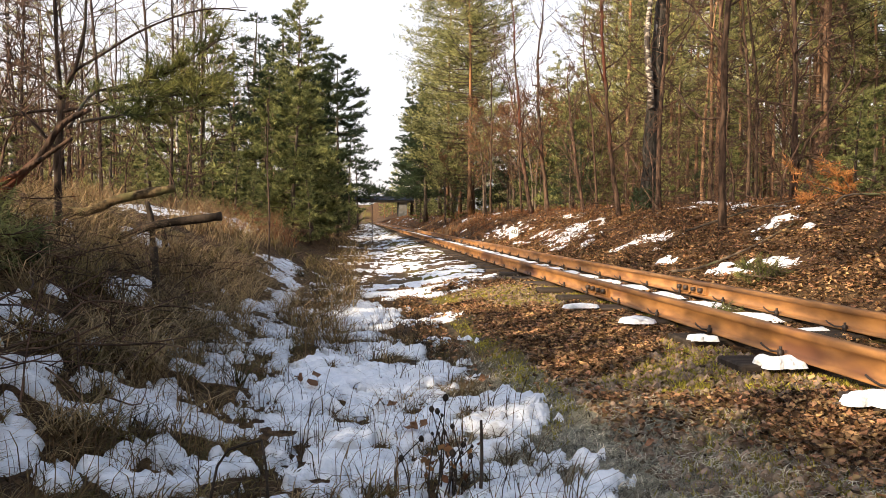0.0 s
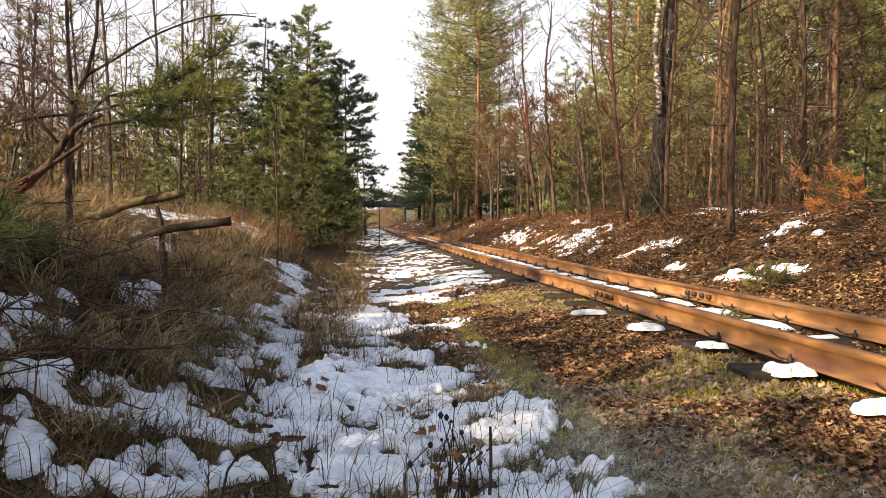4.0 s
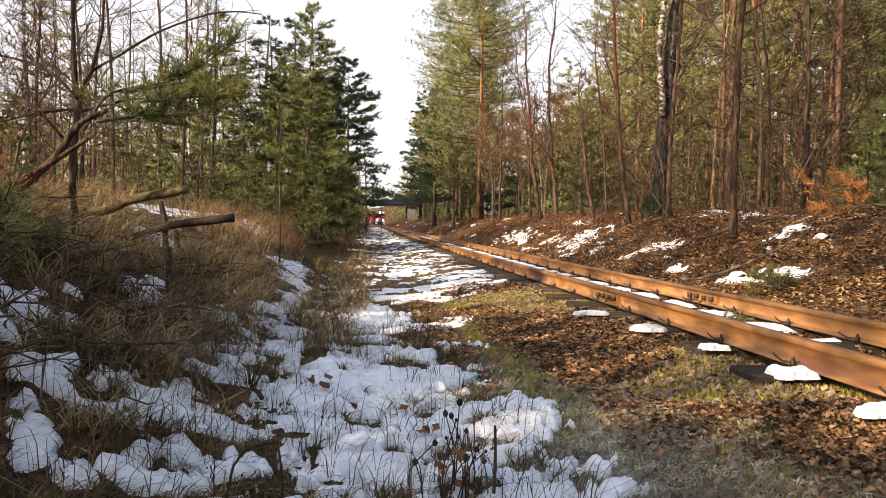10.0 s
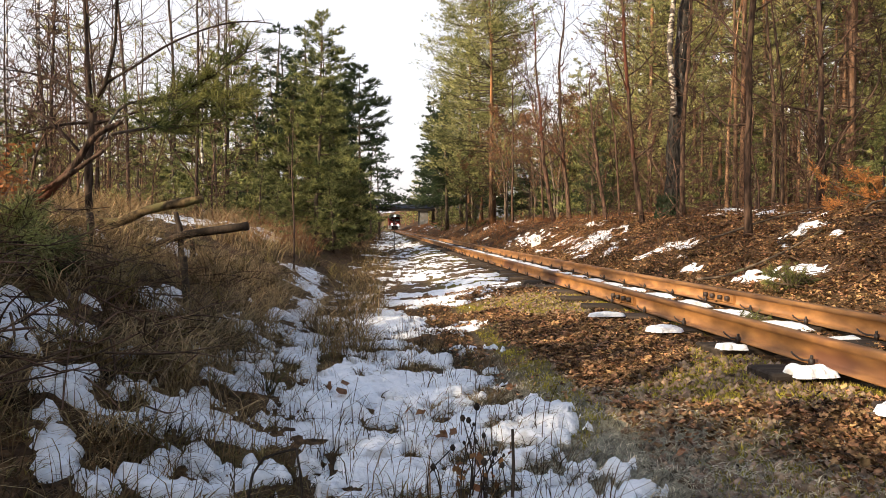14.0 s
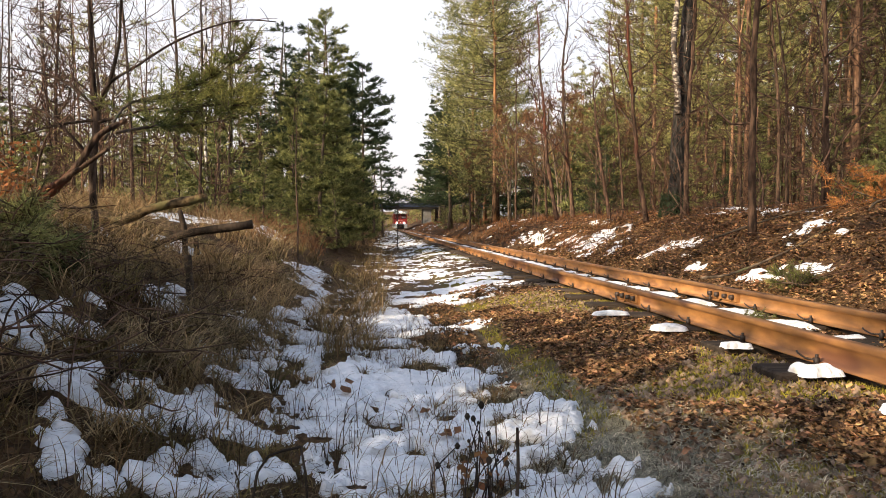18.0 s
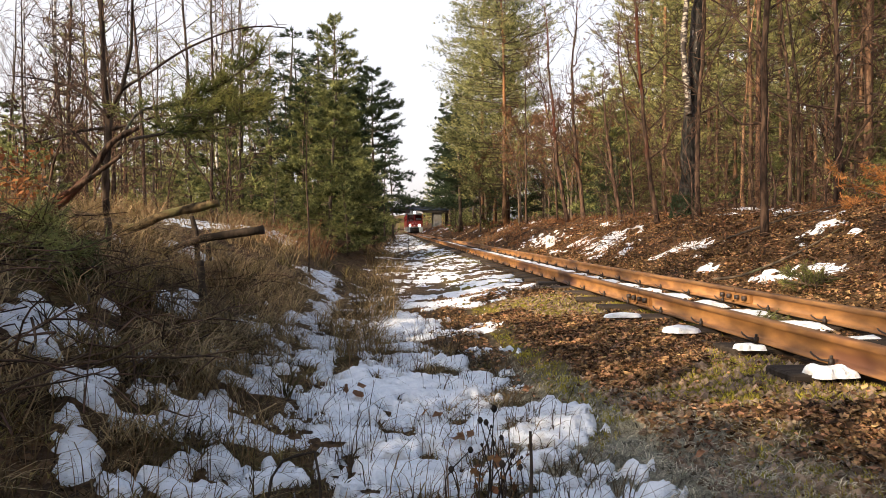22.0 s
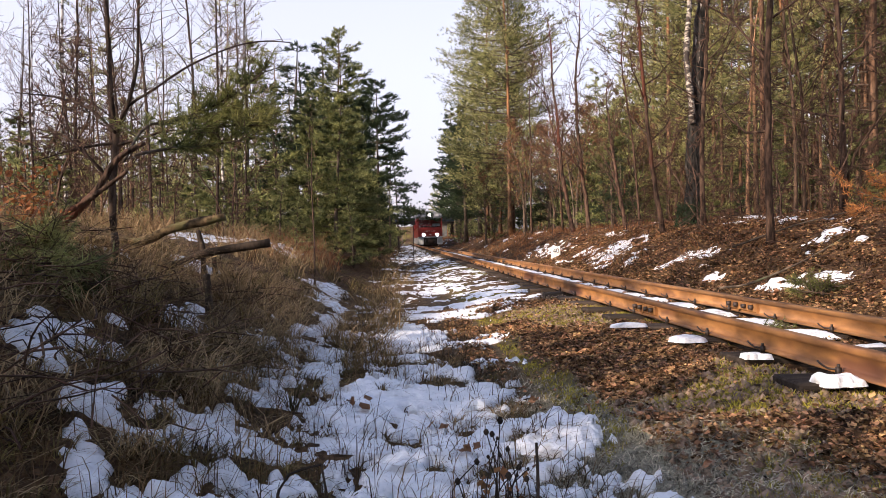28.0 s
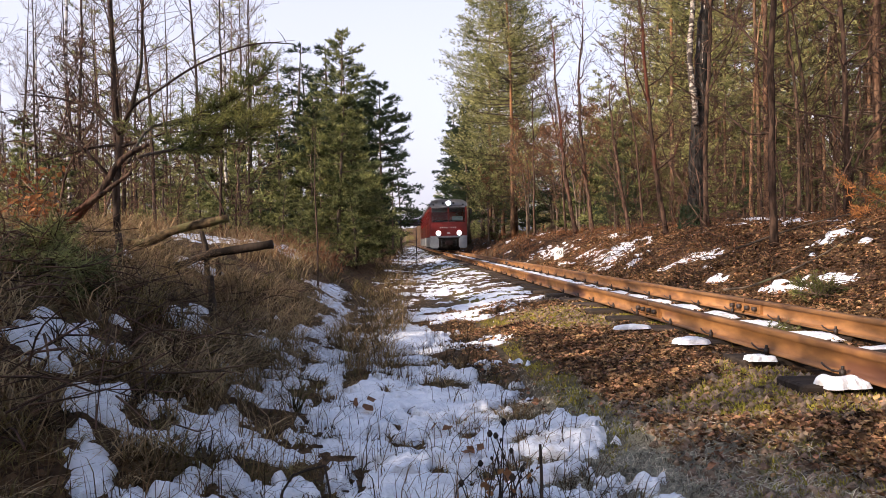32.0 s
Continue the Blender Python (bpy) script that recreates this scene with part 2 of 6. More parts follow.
M_PINE_BARK = surface("pine_bark", (0.045, 0.03, 0.022), (0.19, 0.115, 0.07), 13, 0.9, 1.0, stretch=(1.3, 1.3, 0.35), spot=(0.27, 0.135, 0.065), spot_at=0.53, spot_scale=1.2, each=0.25, depth=0.02)
M_GREY_BARK = surface("grey_brown_bark", (0.04, 0.031, 0.025), (0.15, 0.115, 0.085), 16, 0.9, 0.8, stretch=(1, 1, 0.3), spot=(0.09, 0.10, 0.05), spot_at=0.6, spot_scale=3, each=0.25)
M_RED_BARK = surface("red_brown_bark", (0.02, 0.014, 0.011), (0.115, 0.072, 0.05), 22, 0.9, 1.0, stretch=(1, 1, 0.3), spot=(0.12, 0.048, 0.03), spot_at=0.56, spot_scale=2.0, each=0.25, depth=0.02)
M_BIRCH = surface("birch_bark", (0.34, 0.31, 0.28), (0.55, 0.52, 0.48), 6, 0.7, 0.6, stretch=(1, 1, 2.5), spot=(0.035, 0.03, 0.028), spot_at=0.5, spot_scale=3.2)
M_DARK_BIRCH = surface("old_birch_bark", (0.006, 0.006, 0.006), (0.05, 0.044, 0.038), 22, 0.9, 1.0, stretch=(1, 1, 0.3), spot=(0.30, 0.28, 0.25), spot_at=0.70, spot_scale=14, depth=0.03)
M_PAPER_BARK = surface("white_paper_bark", (0.2, 0.17, 0.14), (0.48, 0.44, 0.38), 7, 0.7, 0.6, stretch=(1, 1, 2.5), spot=(0.05, 0.042, 0.038), spot_at=0.47, spot_scale=11)
M_SNAG = surface("dead_pale_trunk", (0.12, 0.065, 0.036), (0.33, 0.20, 0.115), 9, 0.85, 0.8, stretch=(1.3, 1.3, 0.35), spot=(0.10, 0.06, 0.04), spot_at=0.6, spot_scale=3)
M_LOG = surface("mossy_log", (0.045, 0.032, 0.018), (0.19, 0.135, 0.07), 26, 0.9, 0.8, spot=(0.10, 0.09, 0.04), spot_at=0.57, spot_scale=7)
M_DARK_WOOD = surface("wet_dark_wood", (0.018, 0.014, 0.011), (0.06, 0.045, 0.034), 18, 0.85, 0.8, stretch=(1, 1, 0.4), each=0.2)
M_DARK_BARK = surface("dark_thin_bark", (0.018, 0.013, 0.01), (0.095, 0.066, 0.049), 24, 0.9, 0.8, stretch=(1, 1, 0.3), spot=(0.10, 0.085, 0.06), spot_at=0.6, spot_scale=3, each=0.3)
M_BEECH = leafy("orange_beech_leaves", (0.20, 0.085, 0.035), (0.40, 0.19, 0.075), 3, 0.35, 0.35)
M_DARK_TWIG = surface("dark_red_twig", (0.028, 0.018, 0.013), (0.14, 0.085, 0.057), 12, 0.85, 0, island=0.5)
M_TWIG = surface("dry_twig", (0.06, 0.043, 0.031), (0.23, 0.155, 0.10), 12, 0.85, 0, island=0.5)
M_NEEDLE = leafy("pine_needles", (0.04, 0.052, 0.02), (0.48, 0.465, 0.185), 3.5, 0.65, 0.36)
M_NEEDLE_YOUNG = leafy("young_pine_needles", (0.03, 0.048, 0.02), (0.37, 0.38, 0.145), 4.5, 0.75, 0.4)
M_STRAW = leafy("grey_straw", (0.10, 0.09, 0.066), (0.54, 0.49, 0.375), 16, 0.7, 0.12)
M_NEEDLE_DARK = leafy("spruce_needles", (0.022, 0.038, 0.02), (0.058, 0.078, 0.036), 1.2, 0.4, 0.2)
M_NEEDLE_NEAR = leafy("near_pine_needles", (0.07, 0.088, 0.028), (0.24, 0.235, 0.075), 4, 0.5)
M_BROWN_NEEDLE = leafy("dead_orange_needles", (0.22, 0.09, 0.03), (0.56, 0.26, 0.085), 5, 0.4)
M_OAK_LEAF = leafy("dry_oak_leaves", (0.12, 0.065, 0.035), (0.28, 0.155, 0.08), 3, 0.4)
M_LITTER = leafy("fallen_leaves", (0.03, 0.017, 0.009), (0.42, 0.245, 0.12), 30, 0.75, 0.15, 0.75)
M_GRASS = leafy("dry_grass", (0.16, 0.11, 0.052), (0.46, 0.335, 0.175), 4, 0.45, 0.25)
M_GRASS_OLIVE = leafy("olive_grass", (0.04, 0.034, 0.011), (0.27, 0.21, 0.075), 5, 0.5, 0.25)
# brown of dead grass, lowered further so some bank shade is in the colour
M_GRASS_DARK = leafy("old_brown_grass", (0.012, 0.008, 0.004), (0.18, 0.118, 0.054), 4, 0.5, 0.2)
M_BRACKEN = leafy("red_bracken", (0.13, 0.055, 0.026), (0.32, 0.16, 0.07), 4, 0.4, 0.3)
M_MOSS = leafy("moss", (0.18, 0.155, 0.025), (0.40, 0.35, 0.06), 8, 0.4, 0.1)
M_STONE = surface("ballast_stone", (0.12, 0.085, 0.06), (0.34, 0.25, 0.175), 20, 0.9, 0.4, island=0.4)
M_CONCRETE = surface("bridge_concrete", (0.11, 0.11, 0.105), (0.22, 0.215, 0.205), 2.5, 0.9, 0.4, spot=(0.16, 0.15, 0.13), spot_at=0.6, spot_scale=0.8)
# the tree shade on the bridge edge is put into this darkened blue
M_STEEL_SHADED = surface("shade_toned_steel", (0.015, 0.024, 0.048), (0.035, 0.05, 0.085), 3, 0.5, 0.2, spot=(0.06, 0.065, 0.08), spot_at=0.63, spot_scale=1.5)
M_WHITE = surface("white_paint", (0.66, 0.66, 0.64), (0.8, 0.8, 0.78), 12, 0.6, 0.2, spot=(0.42, 0.4, 0.36), spot_at=0.66, spot_scale=8)
M_BLACK = surface("black_paint", (0.012, 0.012, 0.013), (0.03, 0.03, 0.03), 20, 0.5, 0.1)
M_RED = surface("train_red_paint", (0.18, 0.015, 0.012), (0.26, 0.024, 0.019), 3, 0.35, 0.05, spot=(0.22, 0.03, 0.025), spot_at=0.66, spot_scale=2)
M_GREY = surface("train_grey_paint", (0.3, 0.315, 0.33), (0.4, 0.415, 0.43), 4, 0.4, 0.05, spot=(0.25, 0.25, 0.25), spot_at=0.64, spot_scale=3)
M_UNDER = surface("train_running_gear", (0.012, 0.011, 0.01), (0.04, 0.035, 0.03), 15, 0.7, 0.3)
M_LAMP = surface("lit_headlamp", (1.0, 0.86, 0.72), (1.0, 0.9, 0.8), 1, 0.3, 0, glow=30.0)
M_SEAT = surface("dark_cab_inside", (0.03, 0.02, 0.018), (0.06, 0.04, 0.035), 5, 0.8, 0.1)
M_FABRIC = surface("blue_grey_sheet_metal", (0.28, 0.32, 0.40), (0.38, 0.42, 0.5), 2, 0.5, 0.1)

M_GLASS = bpy.data.materials.new("cab_glass")
M_GLASS.use_nodes = True
_p = M_GLASS.node_tree.nodes["Principled BSDF"]
_p.inputs["Base Color"].default_value = (0.75, 0.8, 0.8, 1)
_p.inputs["Roughness"].default_value, _p.inputs["Transmission Weight"].default_value, _p.inputs["IOR"].default_value = 0.03, 1.0, 1.35


def ground_material():
    """Forest floor: soil with leaf crumbs, moss, grit on the path, each where its zone lies."""
    m = surface("forest_floor", (0.022, 0.015, 0.009), (0.08, 0.05, 0.029), 22, 0.95, 0.9, bump_scale=55, depth=0.012)
    n = m.node_tree.nodes
    p = n["Principled BSDF"]
    co = n["Texture Coordinate"]

    def mix(f, a, b):
        x = n.new("ShaderNodeMix")
        x.data_type = "RGBA"
        for k, v in ((0, f), (6, a), (7, b)):
            if isinstance(v, (int, float)):
                x.inputs[k].default_value = v
            elif isinstance(v, tuple):
                x.inputs[k].default_value = (*v, 1)
            else:
                link(m, v, x.inputs[k])
        return x.outputs[2]

    col = p.inputs["Base Color"].links[0].from_socket
    vor = n.new("ShaderNodeTexVoronoi")
    vor.inputs["Scale"].default_value = 42
    link(m, co.outputs["Object"], vor.inputs["Vector"])
    ramp = n.new("ShaderNodeValToRGB")
    ramp.color_ramp.elements[0].color, ramp.color_ramp.elements[1].color = (0.03, 0.018, 0.01, 1), (0.20, 0.115, 0.055, 1)
    e = ramp.color_ramp.elements.new(0.55)
    e.color = (0.09, 0.05, 0.025, 1)
    sep = n.new("ShaderNodeSeparateColor")
    link(m, vor.outputs["Color"], sep.inputs[0])
    link(m, sep.outputs[0], ramp.inputs[0])
    col = mix(0.6, col, ramp.outputs[0])

    def zone(name):
        a = n.new("ShaderNodeAttribute")
        a.attribute_name = name
        return a.outputs["Fac"]

    def grain(s, a, b):
        t = n.new("ShaderNodeTexNoise")
        t.inputs["Scale"].default_value, t.inputs["Detail"].default_value = s, 6
        link(m, co.outputs["Object"], t.inputs["Vector"])
        return mix(t.outputs[0], a, b)

    col = mix(zone("grit"), col, grain(90, (0.06, 0.058, 0.042), (0.46, 0.445, 0.335)))
    col = mix(zone("moss"), col, grain(45, (0.05, 0.045, 0.01), (0.22, 0.185, 0.04)))
    link(m, col, p.inputs["Base Color"])
    return m


M_GROUND = ground_material()

# ---- terrain ----
GX = [-400, -60, -12, -6, -3, -1.8, -1.2, -0.75, -0.4, 0, 0.5, 0.85, 1.1, 1.3, 2.5, 2.75, 3.2, 3.7, 4.2, 5, 6, 10, 60, 400]
GZ = [14, 5, 1.1, 0.85, 0.68, 0.47, 0.2, -0.03, -0.14, -0.17, -0.155, -0.095, -0.058, -0.045, -0.022, 0.01, 0.2, 0.44, 0.62, 0.72, 0.78, 0.95, 5, 14]


def smooth(v, lo, hi):
    t = np.clip((v - lo) / (hi - lo), 0, 1)
    return t * t * (3 - 2 * t)


def grade(y):
    """The line climbs gently towards the bridge."""
    return 0.0032 * np.clip(np.asarray(y, float) - 8, 0, 130)


def ground_z(x, y):
    """Height of the ground: a cutting with the track, a path on its left and a bank on each side."""
    x, y = np.asarray(x, float), np.asarray(y, float)
    k = np.clip((y - 3) / 40, 0, 1)
    sx = np.where(x < -0.4, x + 0.5 * k, np.where(x > 2.5, x - 0.3 * k, x))
    z = np.interp(sx, GX, GZ)
    bank = np.clip(smooth(-sx, 0.3, 1.0) + smooth(sx, 2.6, 3.3), 0, 1)
    path = 1 - np.clip(smooth(x, 0.9, 1.2), 0, 1)
    z = z + bank * (0.16 * (fbm(x * 1.3, y * 1.3, 3) - 0.5) + 0.07 * (fbm(x * 5, y * 5, 4) - 0.5))
    z = z + path * (0.08 * (fbm(x * 3, y * 3, 5) - 0.5)) + 0.014 * (fbm(x * 16, y * 16, 6, 3) - 0.5)
    return z + grade(y) + 4.5 * smooth(y, 165, 195)


def spaced(lo, hi, near_lo, near_hi, step, growth):
    """Even steps in the middle, growing ones outwards."""
    mid = list(np.arange(near_lo, near_hi, step))
    up, s = [mid[-1]], step
    while up[-1] < hi:
        s *= growth
        up.append(up[-1] + s)
    down, s = [mid[0]], step
    while down[-1] > lo:
        s *= growth
        down.append(down[-1] - s)
    return np.array(down[:0:-1] + mid + up[1:])


GRID_X = spaced(-400, 400, -2.6, 4.8, 0.032, 1.10)
GRID_Y = spaced(-200, 700, 1.3, 5.0, 0.028, 1.022)


def grid_faces(nx, ny):
    i = (np.arange(ny - 1)[:, None] * nx + np.arange(nx - 1)[None]).ravel()
    return np.stack([i, i + 1, i + nx + 1, i + nx], -1)


def build_ground():
    gx, gy = np.meshgrid(GRID_X, GRID_Y)
    gz = ground_z(gx, gy)
    acc = Acc().add(np.stack([gx, gy, gz], -1), grid_faces(len(GRID_X), len(GRID_Y)))
    ob = part("ground", acc.mesh("ground", True), M_GROUND)
    tagged(ob, "forest cutting floor of brown leaf litter, moss and grit", "ground", kind="structure")
    n1 = fbm(gx * 2.2, gy * 1.2, 21)
    moss = smooth(n1, 0.50, 0.66) * smooth(gx, 0.45, 0.8) * (1 - smooth(gx, 2.2, 3.0)) + 0.35 * smooth(fbm(gx * 3, gy * 3, 22), 0.6, 0.75) * (gx < -0.3)
    grit = smooth(gx + 0.35 * (fbm(gx * 1.5, gy * 1.5, 23) - 0.5), 0.1, 0.4) * (1 - smooth(gx + 0.5 * (n1 - 0.5), 0.85, 1.15)) * (1 - smooth(gy, 2.2, 3.5) * 0.85)
    for name, val in (("moss", moss), ("grit", grit)):
        ob.data.attributes.new(name, "FLOAT", "POINT").data.foreach_set("value", np.clip(val, 0, 1).ravel())


build_ground()


# ---- snow ----
BANK_SNOW = [  # patches on the banks further along: x, y, half width, half length
    (-2.8, 10.8, 0.6, 2.2), (-1.95, 4.75, 0.16, 0.2), (-1.55, 5.6, 0.2, 0.35), (-2.3, 8.2, 0.3, 0.4), (-0.85, 7.96, 0.22, 1.3), (-0.57, 5.5, 0.10, 0.9), (-0.68, 4.7, 0.10, 0.35), (-0.6, 6.6, 0.12, 0.5),
    (3.5, 11.65, 0.6, 1.0), (3.31, 11.47, 0.34, 1.30), (4.95, 9.7, 0.45, 0.5), (4.5, 8.5, 0.2, 0.35), (4.15, 6.7, 0.14, 0.22), (5.6, 9.0, 0.3, 0.25), (3.85, 11.7, 0.22, 0.5), (3.4, 16.5, 0.35, 2.2), (3.0, 5.55, 0.15, 0.36), (2.95, 6.8, 0.09, 0.2), (3.24, 5.3, 0.1, 0.25),
    (4.59, 9.03, 0.17, 0.9), (5.54, 11.1, 0.34, 0.5), (4.55, 7.66, 0.1, 0.5), (3.69, 5.75, 0.07, 0.06), (3.25, 7.66, 0.08, 0.2),
    (2.93, 10.75, 0.11, 0.3), (3.0, 13.5, 0.2, 0.8), (4.2, 14.5, 0.3, 1.0)]
NEAR_SNOW = [  # pillows of snow on the bank beside the path
    (-1.17, 2.49, 0.1, 0.2), (-1.17, 3, 0.03, 0.05), (-1.02, 2.71, 0.09, 0.08), (-0.94, 2.72, 0.03, 0.15), (-0.95, 2.09, 0.03, 0.08),
    (-0.9, 2.18, 0.03, 0.06), (-0.86, 2.06, 0.04, 0.03), (-0.79, 2.36, 0.03, 0.18), (-0.87, 1.92, 0.03, 0.05), (-0.81, 1.8, 0.03, 0.06),
    (-0.76, 1.73, 0.03, 0.06), (-0.66, 1.66, 0.04, 0.05), (-0.75, 2.01, 0.07, 0.06), (-0.64, 2.46, 0.04, 0.15), (-0.53, 2.18, 0.13, 0.14),
    (-0.56, 1.79, 0.03, 0.07), (-0.4, 1.92, 0.14, 0.1), (-0.5, 1.72, 0.17, 0.05), (-0.28, 2.19, 0.13, 0.05), (-1.12, 3.74, 0.06, 0.2),
    (-1.15, 4.13, 0.04, 0.1)]
BARE_SPOTS = [  # grassy spots where it has melted
    (-0.65, 1.87, 0.08, 0.08), (-0.45, 2.06, 0.11, 0.06), (-0.31, 2.11, 0.07, 0.09), (-0.25, 2.23, 0.08, 0.05), (-0.49, 2.51, 0.08, 0.19),
    (-0.47, 3.05, 0.08, 0.11), (-0.27, 3.56, 0.08, 0.27), (0.16, 3.43, 0.12, 0.11), (0.06, 2.09, 0.03, 0.06),
    (-0.03, 2.41, 0.07, 0.07), (0.41, 2.67, 0.12, 0.11), (0.31, 2.27, 0.04, 0.03), (0.51, 2.07, 0.05, 0.05), (0.41, 1.94, 0.05, 0.03),
    (0.34, 1.93, 0.07, 0.03), (-0.81, 1.84, 0.03, 0.05), (-0.68, 2.3, 0.03, 0.18),
    (0.41, 3.53, 0.13, 0.15), (0.33, 4.17, 0.19, 0.3)]


def snow_depth(x, y):
    """How firmly snow lies: below zero there is none."""
    x, y = np.asarray(x, float), np.asarray(y, float)
    rag = fbm(x * 5, y * 4, 31) - 0.5
    fine = (fbm(x * 17, y * 13, 32) - 0.5) * (1 - 0.2 * smooth(y, 4.5, 8) * (x < 2.4))
    tiny = (fbm(x * 46, y * 40, 39, 2) - 0.5) * (1 - 0.6 * smooth(y, 3.8, 7.5))
    streak = fbm(x * 2.2, y * 9 / (1 + 0.05 * np.clip(y - 4, 0, 30)), 36, 3) - 0.5
    right = np.interp(y, [0, 1.7, 2, 3, 4.2, 5.2, 6.5, 8, 14, 60], [0.54, 0.55, 0.54, 0.48, 0.5, 0.72, 1.15, 1.5, 1.55, 1.55])
    left = np.interp(y, [0, 1.5, 1.85, 2.2, 2.5, 3.3, 4.0, 5, 7, 12, 60], [-0.44, -0.36, -0.26, -0.36, -0.55, -0.76, -0.84, -0.72, -0.5, -0.4, -0.4])
    mid = 1 - ((x - (left + right) / 2) / ((right - left) / 2)) ** 4
    v = 0.33 * np.clip(mid, -3, 1) + 1.0 * rag + 1.15 * fine + 0.75 * tiny - 0.12 - 0.11 * np.exp(-((x - 0.1) / 0.4) ** 2) * smooth(y, 2.0, 2.5) + 0.08 * (1 - smooth(y, 2.4, 3.4)) + 0.10 * smooth(y, 5.0, 7.5)
    thin = smooth(y, 3.2, 4.2) * 0.14 + smooth(y, 5.5, 8) * 0.02
    v = v - thin + (0.45 + 0.6 * smooth(y, 2.8, 4.5)) * streak + 0.9 * (fbm(x * 7, y * 22, 38, 3) - 0.5) * smooth(y, 4, 6)
    edge = 0.35 * rag + 0.9 * fine + 0.5 * tiny
    for cx, cy, rx, ry in BARE_SPOTS:
        v = np.minimum(v, 0.45 * (((x - cx) / rx) ** 2 + ((y - cy) / ry) ** 2 - 0.9) + edge)
    bay = 0.2 + 0.5 * rag
    between = np.where((x > 1.64) & (x < 2.13) & (y > 3.1), bay + 0.5 - 3.2 * np.abs((y - 0.20) / 0.57 - np.round((y - 0.20) / 0.57)) ** 2 * 4, -1)
    v = np.where((x > 1.46) & (x < 2.30), np.minimum(between, 0.6), v)
    for cx, cy, rx, ry in NEAR_SNOW:
        v = np.maximum(v, 0.4 * (1.0 - ((x - cx) / (1.35 * rx)) ** 2 - ((y - cy) / (1.15 * ry)) ** 2) + 0.7 * rag + 1.1 * fine + 0.5 * tiny - 0.05)
    for cx, cy, rx, ry in BARE_SPOTS[:4]:
        v = np.minimum(v, 0.45 * (((x - cx) / rx) ** 2 + ((y - cy) / ry) ** 2 - 0.9) + edge)
    for cx, cy, rx, ry in BANK_SNOW:
        v = np.maximum(v, 0.5 * (0.85 - ((x - cx) / rx) ** 2 - ((y - cy) / ry) ** 2) + 1.1 * rag + (1.2 + 0.5 * (cx > 2)) * fine + (0.5 + 0.5 * (cx > 2)) * tiny - 0.05 - 0.03 * (cx > 2))
    far = np.where((np.abs(x - 1.9) > 3.5) & (y > 9), 1.6 * (fbm(x * 0.8, y * 0.6, 33) - 0.62), -1)
    far = np.maximum(far, np.where((x > 2.7) & (x < 7) & (y > 6), 2.2 * (fbm(x * 2.6, y * 1.6, 34) - 0.68) + 1.0 * tiny, -1))
    return np.maximum(v, far)


def build_snow():
    xs = spaced(-14, 16, -1.35, 0.85, 0.011, 1.022)
    ys = spaced(0.3, 90, 1.3, 3.4, 0.012, 1.016)
    gx, gy = np.meshgrid(xs, ys)
    s = snow_depth(gx, gy)
    track = (gx > 1.46) & (gx < 2.30)
    pillow = 1 - np.exp(-np.clip(s, 0, 2) / 0.11)
    ripple = 0.05 * (fbm(gx * 3.6, gy * 7, 35) - 0.42) + 0.026 * (fbm(gx * 10, gy * 22, 37, 3) - 0.5) + 0.009 * (fbm(gx * 40, gy * 48, 40, 2) - 0.5)
    thick = (0.030 * pillow + ripple * pillow) * (1 - 0.72 * smooth(gy, 4, 8)) * np.where(track, 0.35, 1)
    z = ground_z(gx, gy) + np.maximum(thick, 0.006 * pillow) - 0.004 - 0.016 * smooth(-s, -0.02, 0.06) + np.where(track, 0.028, 0)
    f = grid_faces(len(xs), len(ys))
    f = f[(s.ravel()[f] > 0).any(1)]
    used = np.unique(f)
    back = np.zeros(gx.size, int)
    back[used] = np.arange(len(used))
    acc = Acc().add(np.stack([gx, gy, z], -1).reshape(-1, 3)[used], back[f])
    tagged(part("snow_cover", acc.mesh("snow_cover", True), M_SNOW), "thin patchy melting snow on path and banks", "snow", kind="stuff")


build_snow()

# ---- track ----
TRACK_X, RAIL_X = 1.884, (1.562, 2.206)
TIE_STEP, TIE_START = 0.57, 0.20


def rail_profile():
    """Half of the section of a light flat-bottom rail, from the foot up."""
    half = [(0.041, 0.0), (0.041, 0.006), (0.012, 0.014), (0.0055, 0.022), (0.0055, 0.066), (0.018, 0.074), (0.022, 0.080), (0.022, 0.096), (0.018, 0.1)]
    return half + [(-a, b) for a, b in half[::-1]]


